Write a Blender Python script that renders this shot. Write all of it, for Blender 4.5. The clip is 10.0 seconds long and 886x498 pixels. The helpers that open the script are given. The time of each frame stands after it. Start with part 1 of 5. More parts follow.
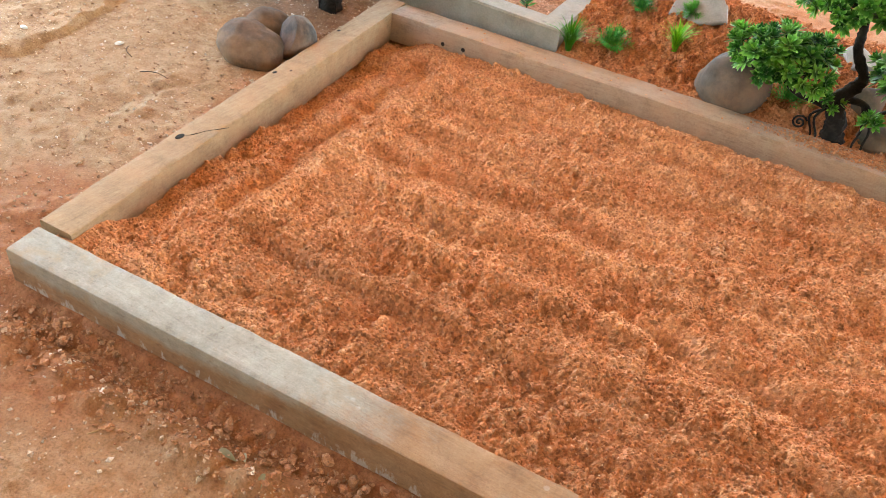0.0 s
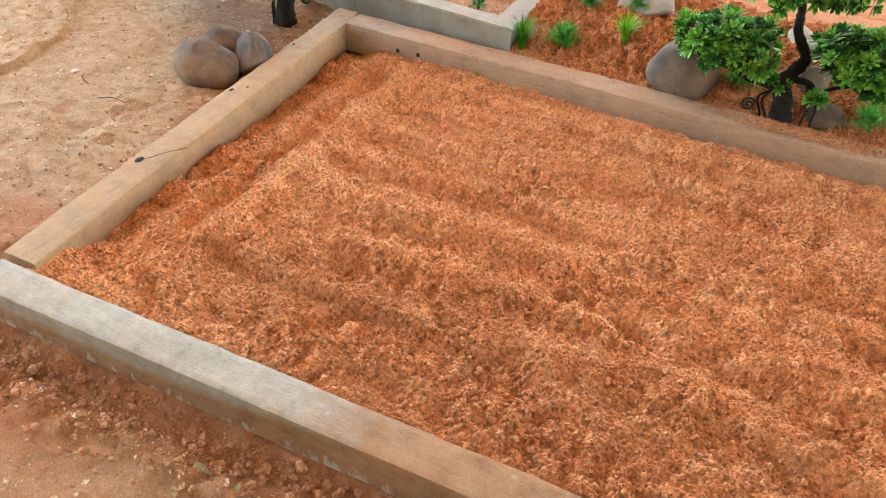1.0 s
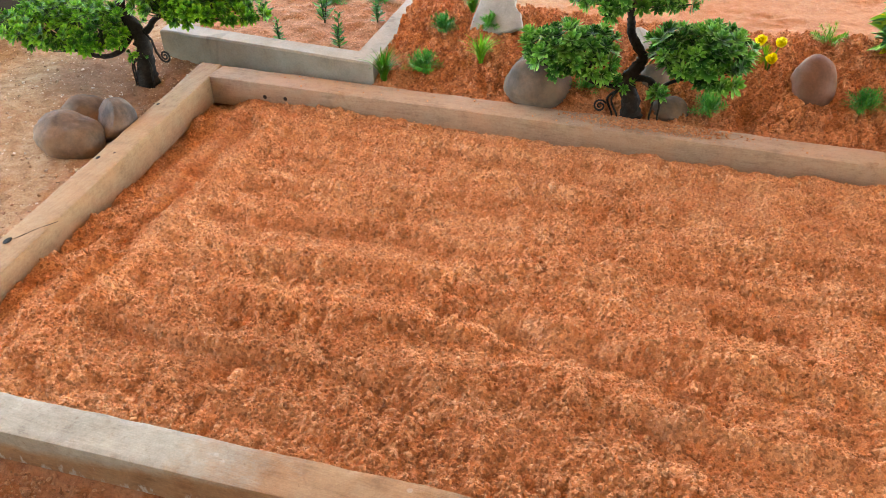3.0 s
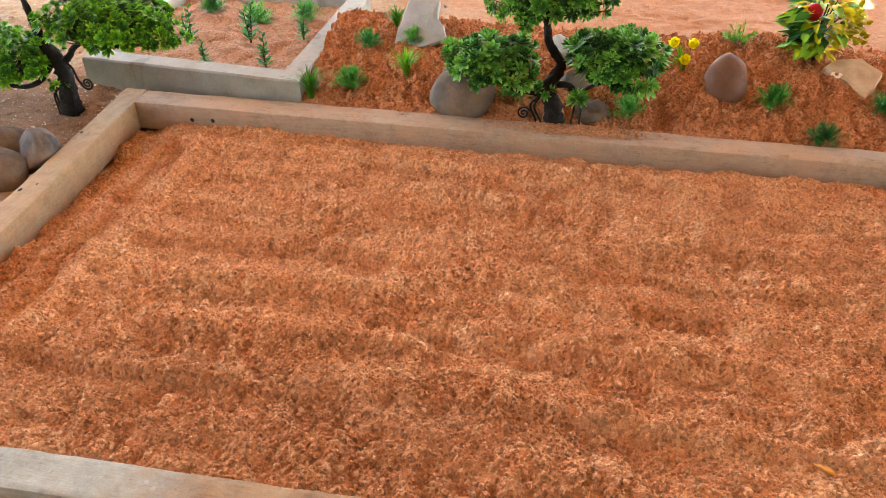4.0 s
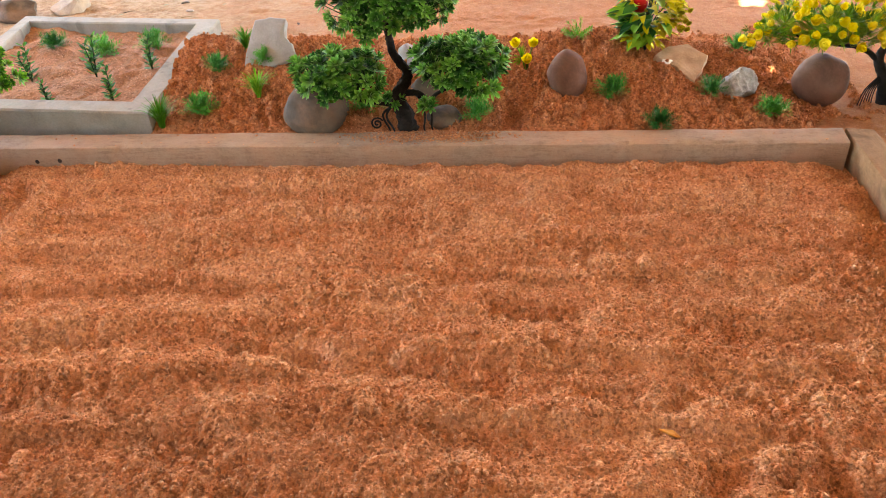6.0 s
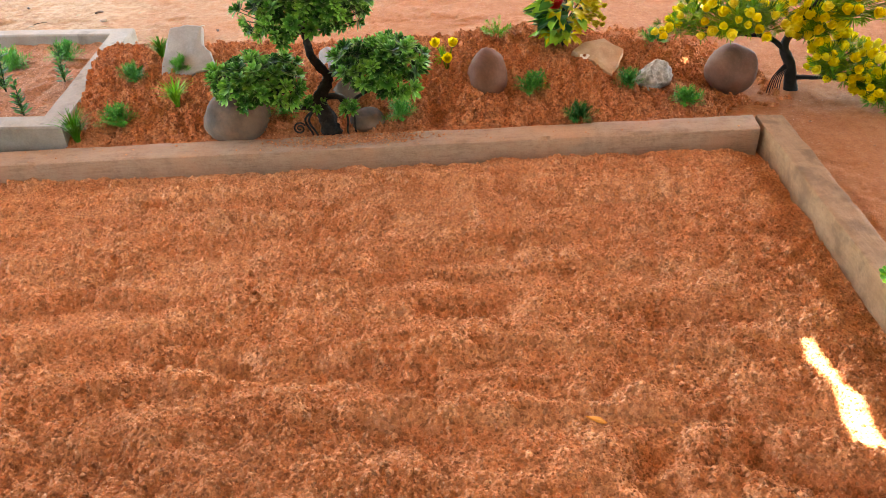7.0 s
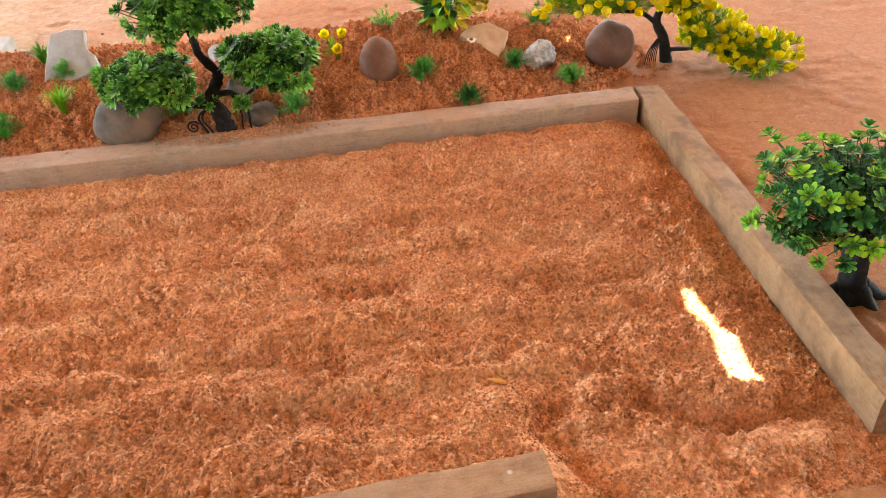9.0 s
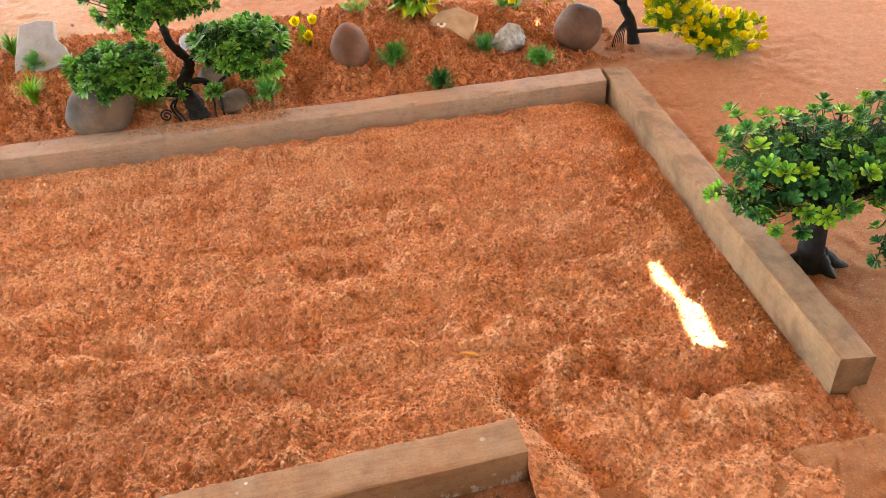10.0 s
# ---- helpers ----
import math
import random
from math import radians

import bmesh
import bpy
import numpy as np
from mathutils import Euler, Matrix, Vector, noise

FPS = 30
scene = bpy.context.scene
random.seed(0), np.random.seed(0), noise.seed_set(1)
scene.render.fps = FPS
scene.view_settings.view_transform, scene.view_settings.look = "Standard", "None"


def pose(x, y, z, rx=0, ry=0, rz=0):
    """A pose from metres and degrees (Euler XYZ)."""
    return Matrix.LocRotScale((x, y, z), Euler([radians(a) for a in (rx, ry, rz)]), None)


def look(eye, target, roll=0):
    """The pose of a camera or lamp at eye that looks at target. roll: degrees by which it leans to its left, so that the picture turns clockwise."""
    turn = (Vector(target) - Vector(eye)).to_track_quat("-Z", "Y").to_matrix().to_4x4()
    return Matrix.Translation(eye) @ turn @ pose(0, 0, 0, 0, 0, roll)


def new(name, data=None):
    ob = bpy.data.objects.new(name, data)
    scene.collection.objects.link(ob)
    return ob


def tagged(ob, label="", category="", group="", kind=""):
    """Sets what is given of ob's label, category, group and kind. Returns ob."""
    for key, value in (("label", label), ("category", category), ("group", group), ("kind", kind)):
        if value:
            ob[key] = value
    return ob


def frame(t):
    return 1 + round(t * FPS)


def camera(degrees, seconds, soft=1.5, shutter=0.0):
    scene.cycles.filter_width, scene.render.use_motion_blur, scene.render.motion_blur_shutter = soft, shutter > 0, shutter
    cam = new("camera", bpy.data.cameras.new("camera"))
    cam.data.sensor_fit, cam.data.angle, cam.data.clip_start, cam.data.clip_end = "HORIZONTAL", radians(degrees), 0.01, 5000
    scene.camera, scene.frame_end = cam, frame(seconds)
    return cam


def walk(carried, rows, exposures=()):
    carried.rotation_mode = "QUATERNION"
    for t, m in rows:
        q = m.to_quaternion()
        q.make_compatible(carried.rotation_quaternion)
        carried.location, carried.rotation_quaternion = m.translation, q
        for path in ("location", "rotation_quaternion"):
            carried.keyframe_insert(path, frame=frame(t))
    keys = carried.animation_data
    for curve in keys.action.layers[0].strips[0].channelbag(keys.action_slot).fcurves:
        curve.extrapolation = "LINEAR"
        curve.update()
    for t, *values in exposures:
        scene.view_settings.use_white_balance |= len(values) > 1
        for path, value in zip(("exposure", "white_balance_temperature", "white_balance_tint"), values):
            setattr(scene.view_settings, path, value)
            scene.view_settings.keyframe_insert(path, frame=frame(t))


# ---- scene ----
cam = camera(59.4, 10.0, soft=0.7)
PATH = [
    (0, (1.702, -2.639, 1.322), (0.993, -1.226, 0.097), 7.2),
    (0.5, (1.735, -2.639, 1.334), (1.04, -1.216, 0.112), 6.2),
    (1, (1.765, -2.642, 1.349), (1.092, -1.203, 0.133), 4.1),
    (1.5, (1.798, -2.649, 1.362), (1.157, -1.183, 0.161), 2.3),
    (2, (1.83, -2.656, 1.374), (1.229, -1.161, 0.189), 1.2),
    (2.5, (1.857, -2.657, 1.385), (1.306, -1.13, 0.216), 0.5),
    (4, (1.972, -2.663, 1.417), (1.584, -1.061, 0.284), -1.1),
    (4.5, (2.007, -2.665, 1.422), (1.672, -1.047, 0.294), -1.5),
    (5, (2.041, -2.662, 1.429), (1.757, -1.031, 0.307), -2.0),
    (5.5, (2.082, -2.667, 1.44), (1.862, -1.025, 0.319), -2.5),
    (7, (2.164, -2.675, 1.44), (2.166, -1.023, 0.313), -2.8),
    (7.5, (2.186, -2.695, 1.443), (2.253, -1.046, 0.312), -3.0),
    (8, (2.203, -2.717, 1.447), (2.328, -1.076, 0.311), -3.2),
    (8.5, (2.215, -2.739, 1.451), (2.386, -1.108, 0.306), -3.3),
    (9, (2.217, -2.764, 1.454), (2.423, -1.143, 0.301), -3.3),
    (9.5, (2.224, -2.791, 1.453), (2.452, -1.182, 0.286), -3.5),
    (10, (2.23, -2.825, 1.454), (2.482, -1.227, 0.278), -3.6),
]
walk(cam, [(t, look(eye, target, roll)) for t, eye, target, roll in PATH], [(0, 4.28, 7900, 3), (2.5, 4.28, 8000, 5), (5, 4.03, 8200, 10), (8, 4.13, 8400, 12), (10, 4.30, 8400, 12)])
SKY, SUN, CLOTH = 0.15, 4.5, 0.022

# ---- world, sun, exposure ----
SUN_WAY = Vector((-0.16, 0.20, 0.97)).normalized()      # towards the sun
world = bpy.data.worlds.new("sky")
scene.world = world
world.use_nodes = True
wn = world.node_tree
sky = wn.nodes.new("ShaderNodeTexSky")
sky.sky_type = "NISHITA"
sky.sun_disc = False
sky.sun_elevation = math.asin(SUN_WAY.z)
sky.sun_rotation = math.atan2(SUN_WAY.x, SUN_WAY.y)
wn.links.new(sky.outputs[0], wn.nodes["Background"].inputs[0])
wn.nodes["Background"].inputs[1].default_value = SKY
sun = new("sun", bpy.data.lights.new("sun", "SUN"))
sun.data.energy, sun.data.angle, sun.data.color = SUN, radians(0.5), (1.0, 0.985, 0.965)
sun.matrix_world = look(SUN_WAY * 20, (0, 0, 0))


# ---- materials ----
class Nodes:
    """Short hand for a node material."""

    def __init__(self, name, rough=0.8, metal=0.0):
        self.mat = bpy.data.materials.new(name)
        self.mat.use_nodes = True
        self.tree = self.mat.node_tree
        self.bsdf = self.tree.nodes["Principled BSDF"]
        self.bsdf.inputs["Roughness"].default_value = rough
        self.bsdf.inputs["Metallic"].default_value = metal
        self.where = self.add("ShaderNodeTexCoord").outputs["Object"]

    def add(self, kind, **values):
        node = self.tree.nodes.new(kind)
        for key, value in values.items():
            node.inputs[key].default_value = value
        return node

    def link(self, a, b):
        self.tree.links.new(a, b)

    def stretch(self, sx, sy, sz):
        m = self.add("ShaderNodeMapping")
        m.inputs["Scale"].default_value = (sx, sy, sz)
        self.link(self.where, m.inputs["Vector"])
        return m.outputs[0]

    def noise(self, scale, detail=4.0, rough=0.6, where=None, bend=0.0):
        n = self.add("ShaderNodeTexNoise", Scale=scale, Detail=detail, Roughness=rough, Distortion=bend)
        self.link(where or self.where, n.inputs["Vector"])
        return n.outputs["Fac"]

    def cells(self, scale, feature="F1", where=None):
        n = self.add("ShaderNodeTexVoronoi", Scale=scale)
        n.feature = feature
        self.link(where or self.where, n.inputs["Vector"])
        return n

    def ramp(self, fac, *stops):
        r = self.add("ShaderNodeValToRGB")
        ramp = r.color_ramp
        while len(ramp.elements) < len(stops):
            ramp.elements.new(0.5)
        for e, (at, c) in zip(ramp.elements, stops):
            e.position = at
            e.color = (*c, 1) if isinstance(c, tuple) else (c, c, c, 1)
        self.link(fac, r.inputs[0])
        return r.outputs[0]

    def mix(self, fac, a, b, how="MIX"):
        m = self.add("ShaderNodeMix")
        m.data_type, m.blend_type = "RGBA", how
        for slot, v in ((0, fac), (6, a), (7, b)):
            if isinstance(v, tuple):
                m.inputs[slot].default_value = (*v, 1)
            elif isinstance(v, (int, float)):
                m.inputs[slot].default_value = v
            else:
                self.link(v, m.inputs[slot])
        return m.outputs[2]

    def math(self, how, a, b=0.5):
        m = self.add("ShaderNodeMath")
        m.operation = how
        for slot, v in ((0, a), (1, b)):
            if isinstance(v, (int, float)):
                m.inputs[slot].default_value = v
            else:
                self.link(v, m.inputs[slot])
        return m.outputs[0]

    def axis(self, which):
        s = self.add("ShaderNodeSeparateXYZ")
        self.link(self.where, s.inputs[0])
        return s.outputs[which]

    def random(self, what="object"):
        if what == "object":
            return self.add("ShaderNodeObjectInfo").outputs["Random"]
        return self.add("ShaderNodeNewGeometry").outputs["Random Per Island"]

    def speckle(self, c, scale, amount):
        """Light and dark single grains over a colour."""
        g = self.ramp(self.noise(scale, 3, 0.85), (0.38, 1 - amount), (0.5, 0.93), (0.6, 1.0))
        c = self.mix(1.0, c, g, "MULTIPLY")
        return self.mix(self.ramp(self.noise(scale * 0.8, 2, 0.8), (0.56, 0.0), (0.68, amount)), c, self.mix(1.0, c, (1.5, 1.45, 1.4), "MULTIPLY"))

    def done(self, colour, bump=None, strength=0.3, distance=0.01, rough=None):
        if isinstance(colour, tuple):
            self.bsdf.inputs["Base Color"].default_value = (*colour, 1)
        else:
            self.link(colour, self.bsdf.inputs["Base Color"])
        if bump is not None:
            b = self.add("ShaderNodeBump", Strength=strength, Distance=distance)
            self.link(bump, b.inputs["Height"])
            self.link(b.outputs[0], self.bsdf.inputs["Normal"])
        if rough is not None:
            self.link(rough, self.bsdf.inputs["Roughness"])
        return self.mat


def soil_material(name, dark, mid, light, grit, grit_share=0.05, patch=1.0, grains=0.0, streak=0.0, dark_front=None):
    n = Nodes(name, 0.95)
    n.bsdf.inputs["Specular IOR Level"].default_value = 0.15
    big = n.noise(2.3, 5, 0.6, bend=0.4)
    fine = n.noise(150, 6, 0.75)
    small = n.noise(28, 5, 0.7)
    c = n.ramp(n.mix(0.35, fine, small), (0.36, dark), (0.5, mid), (0.64, light))
    c = n.mix(n.ramp(big, (0.42, 0.0), (0.66, 0.45 * patch)), c, light)
    c = n.mix(n.ramp(n.noise(5.5, 4, 0.7), (0.5, 0.0), (0.75, 0.35 * patch)), c, dark)
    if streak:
        # pale and dark bands: ridge light and shade put into colour, over dry-damp tone
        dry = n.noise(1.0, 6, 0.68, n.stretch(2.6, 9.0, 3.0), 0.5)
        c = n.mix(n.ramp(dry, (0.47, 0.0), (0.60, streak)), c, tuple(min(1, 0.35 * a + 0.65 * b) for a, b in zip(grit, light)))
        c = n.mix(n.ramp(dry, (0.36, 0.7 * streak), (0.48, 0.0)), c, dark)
    if dark_front:
        # redder turned soil, darkened in colour for light fall-off at the front: (x, y) of its middle, half lengths
        far = n.math("ADD", n.math("POWER", n.math("DIVIDE", n.math("SUBTRACT", n.axis(0), dark_front[0]), dark_front[2]), 2.0), n.math("POWER", n.math("DIVIDE", n.math("SUBTRACT", n.axis(1), dark_front[1]), dark_front[3]), 2.0))
        front_share = n.math("SUBTRACT", n.math("MULTIPLY", n.noise(6, 6, 0.7), 2.0), far)
        c = n.mix(n.ramp(front_share, (0.15, 0.0), (0.95, 0.9)), c, n.mix(0.62, c, tuple(0.75 * v for v in dark)))
    if grains:
        c = n.mix(grains, c, n.ramp(n.random("island"), (0.0, tuple(0.8 * v for v in dark)), (0.4, mid), (0.8, light), (1.0, grit)))
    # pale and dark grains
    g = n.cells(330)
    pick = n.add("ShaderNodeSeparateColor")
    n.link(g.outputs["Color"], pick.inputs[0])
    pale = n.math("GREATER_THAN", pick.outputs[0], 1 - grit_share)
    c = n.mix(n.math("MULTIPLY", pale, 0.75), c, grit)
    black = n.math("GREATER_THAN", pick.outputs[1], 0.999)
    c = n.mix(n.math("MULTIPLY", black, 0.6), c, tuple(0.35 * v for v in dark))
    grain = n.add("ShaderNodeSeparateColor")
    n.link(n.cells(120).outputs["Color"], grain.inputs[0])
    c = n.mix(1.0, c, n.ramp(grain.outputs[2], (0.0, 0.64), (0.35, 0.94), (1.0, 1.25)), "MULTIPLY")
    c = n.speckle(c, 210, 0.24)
    height = n.mix(0.45, n.noise(330, 4, 0.7), n.ramp(g.outputs["Distance"], (0.0, 1.0), (0.6, 0.0)))
    height = n.mix(0.5, height, fine)
    return n.done(c, height, 0.6, 0.005)


def timber_material(name, dark, mid, light, along="x", dust=(0.5, 0.3, 0.17), dust_share=0.3, stain=0.0, smear=None):
    """Weathered sawn timber. along: the way of its grain. smear: (x from, x to, colour) of dried cement on it."""
    n = Nodes(name, 0.8)
    n.bsdf.inputs["Specular IOR Level"].default_value = 0.3
    run = n.stretch(1.2, 14, 14) if along == "x" else n.stretch(14, 1.2, 14)
    grain = n.noise(6, 8, 0.65, run, 0.5)
    fine = n.noise(26, 6, 0.7, run, 0.2)
    c = n.ramp(n.mix(0.5, n.mix(0.5, grain, fine), n.noise(17, 7, 0.75)), (0.34, dark), (0.5, mid), (0.66, light))
    c = n.mix(n.ramp(n.noise(7, 6, 0.7), (0.45, 0.0), (0.66, dust_share)), c, dust)
    if stain:
        c = n.mix(n.ramp(n.noise(9, 6, 0.65, bend=0.3), (0.48, 0.0), (0.64, stain)), c, tuple(v * 0.5 for v in mid))
    if smear:
        lo, hi, colour = smear
        worn = n.math("ADD", n.math("MULTIPLY", n.noise(9, 7, 0.75), 0.9), n.math("MULTIPLY", n.noise(34, 5, 0.7, run), 0.5))
        fade = n.add("ShaderNodeMapRange")
        for slot, v in ((1, lo), (2, hi), (3, 1.45), (4, 0.35)):
            fade.inputs[slot].default_value = v
        n.link(n.axis(0), fade.inputs[0])
        top = n.add("ShaderNodeMapRange")
        for slot, v in ((1, 0.04), (2, 0.095), (3, -0.55), (4, 0.05)):
            top.inputs[slot].default_value = v
        n.link(n.axis(2), top.inputs[0])
        share = n.math("ADD", n.math("SUBTRACT", n.math("ADD", fade.outputs[0], top.outputs[0]), 1.1), n.math("MULTIPLY", worn, 0.65))
        tint = n.ramp(n.mix(0.25, n.mix(0.5, n.noise(26, 8, 0.8), n.noise(8, 7, 0.75, bend=0.5)), n.noise(7, 8, 0.8, run)), (0.36, tuple(0.45 * v for v in colour)), (0.46, tuple(0.9 * v for v in colour)), (0.6, tuple(min(1, 1.3 * v) for v in colour)))
        tint = n.mix(n.ramp(n.noise(5.5, 6, 0.7, bend=0.4), (0.52, 0.0), (0.64, 0.7)), tint, (0.36, 0.265, 0.165))
        c = n.mix(n.ramp(share, (0.28, 0.0), (0.55, 0.92)), c, tint)
        low = n.add("ShaderNodeMapRange")
        for slot, v in ((1, 0.0), (2, 0.07), (3, 0.12), (4, -0.12)):
            low.inputs[slot].default_value = v
        n.link(n.axis(2), low.inputs[0])
        drip = n.math("ADD", n.noise(1.0, 6, 0.7, n.stretch(26, 26, 9)), low.outputs[0])
        c = n.mix(n.ramp(drip, (0.58, 0.0), (0.64, 0.7)), c, (0.50, 0.49, 0.46))
        spot = n.ramp(n.cells(22).outputs["Distance"], (0.10, 1.0), (0.16, 0.0))
        c = n.mix(n.math("MULTIPLY", spot, n.ramp(n.noise(5, 2), (0.52, 0.0), (0.62, 0.8))), c, (0.72, 0.7, 0.66))
    c = n.speckle(c, 190, 0.12)
    pit = n.ramp(n.noise(60, 5, 0.8), (0.32, 0.0), (0.42, 1.0))
    c = n.mix(n.math("MULTIPLY", n.math("SUBTRACT", 1.0, pit), 0.5), c, dark)
    return n.done(c, n.mix(0.45, n.mix(0.5, grain, fine), n.noise(150, 5, 0.75)), 0.5, 0.006)


def concrete_material(name, base, warm, dirt=0.5):
    n = Nodes(name, 0.88)
    n.bsdf.inputs["Specular IOR Level"].default_value = 0.25
    c = n.ramp(n.noise(9, 7, 0.7), (0.3, tuple(0.72 * v for v in base)), (0.55, base), (0.75, tuple(min(1, 1.15 * v) for v in base)))
    c = n.mix(n.ramp(n.noise(3.5, 5, 0.65, bend=0.5), (0.46, 0.0), (0.7, dirt)), c, warm)
    c = n.mix(n.ramp(n.noise(6.5, 3, 0.5, n.stretch(1.5, 1.5, 0.4)), (0.62, 0.0), (0.68, 0.45)), c, tuple(0.4 * v for v in base))
    c = n.speckle(c, 150, 0.15)
    return n.done(c, n.mix(0.5, n.noise(120, 5, 0.75), n.noise(24, 4)), 0.35, 0.006)


def stone_material(name, dark, mid, light, scale=14.0, rough=0.6, dust=None, bump=0.25):
    n = Nodes(name, rough)
    n.bsdf.inputs["Specular IOR Level"].default_value = 0.22
    c = n.ramp(n.noise(scale, 8, 0.65, bend=0.6), (0.28, dark), (0.5, mid), (0.74, light))
    c = n.mix(n.ramp(n.noise(scale * 9, 4, 0.7), (0.55, 0.0), (0.75, 0.35)), c, light)
    if rough > 0.45:
        c = n.speckle(c, scale * 14, 0.12)
    if dust:
        c = n.mix(n.ramp(n.noise(scale * 0.5, 6, 0.7), (0.45, 0.0), (0.7, 0.55)), c, dust)
    return n.done(c, n.mix(0.5, n.noise(scale * 7, 5, 0.75), n.noise(scale * 1.5, 4)), bump, 0.008, n.ramp(n.noise(scale * 3, 3), (0.3, rough - 0.12), (0.7, min(1, rough + 0.2))))


def plastic_leaf_material(name, dark, mid, light, rough=0.42, glow=0.25, tip=0.0, pale=(0.5, 0.72, 0.2)):
    """Moulded plastic leaves; each leaf and each cluster has its own shade."""
    n = Nodes(name, rough)
    n.bsdf.inputs["Specular IOR Level"].default_value = 0.14
    pick = n.math("ADD", n.math("MULTIPLY", n.random(), 0.6), n.math("MULTIPLY", n.random("island"), 0.4))
    c = n.ramp(pick, (0.18, dark), (0.5, mid), (0.85, light))
    c = n.mix(n.ramp(n.noise(60, 4), (0.4, 0.0), (0.75, 0.3)), c, dark)
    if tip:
        # darker towards the rosette's middle, paler at the leaf tips
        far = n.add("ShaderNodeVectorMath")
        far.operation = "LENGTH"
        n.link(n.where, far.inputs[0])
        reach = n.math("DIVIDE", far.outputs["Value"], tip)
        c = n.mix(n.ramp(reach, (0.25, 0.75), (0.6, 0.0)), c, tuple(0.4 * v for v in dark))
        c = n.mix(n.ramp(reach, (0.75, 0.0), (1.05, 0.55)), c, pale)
    thin = n.add("ShaderNodeBsdfTranslucent")
    n.link(c, thin.inputs[0])
    both = n.add("ShaderNodeMixShader")
    both.inputs[0].default_value = glow
    n.link(n.bsdf.outputs[0], both.inputs[1])
    n.link(thin.outputs[0], both.inputs[2])
    n.link(both.outputs[0], n.tree.nodes["Material Output"].inputs[0])
    return n.done(c, n.noise(220, 3), 0.15, 0.002)


BED_SOIL = soil_material("loose_red_soil", (0.40, 0.148, 0.063), (0.55, 0.232, 0.104), (0.67, 0.335, 0.168), (0.72, 0.48, 0.30), 0.008, 0.6, streak=0.55, dark_front=(1.35, -1.55, 1.15, 0.36))
BED_CRUMB = soil_material("red_soil_crumb", (0.40, 0.148, 0.063), (0.55, 0.232, 0.104), (0.67, 0.335, 0.168), (0.70, 0.42, 0.24), 0.0, 0.6, grains=0.35, streak=0.55, dark_front=(1.35, -1.55, 1.15, 0.36))
BED_CLOD = soil_material("red_soil_clod", (0.40, 0.148, 0.063), (0.55, 0.232, 0.104), (0.67, 0.335, 0.168), (0.70, 0.42, 0.24), 0.0, 0.6, grains=0.25, streak=0.55, dark_front=(1.35, -1.55, 1.15, 0.36))
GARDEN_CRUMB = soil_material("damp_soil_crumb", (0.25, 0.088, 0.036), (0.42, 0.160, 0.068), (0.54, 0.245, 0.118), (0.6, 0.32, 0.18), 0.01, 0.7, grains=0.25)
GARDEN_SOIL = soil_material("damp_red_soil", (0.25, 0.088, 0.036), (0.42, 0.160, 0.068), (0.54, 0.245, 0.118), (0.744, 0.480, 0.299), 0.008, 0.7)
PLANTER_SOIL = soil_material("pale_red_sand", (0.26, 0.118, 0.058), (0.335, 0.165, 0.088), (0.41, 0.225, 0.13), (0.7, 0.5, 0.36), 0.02)


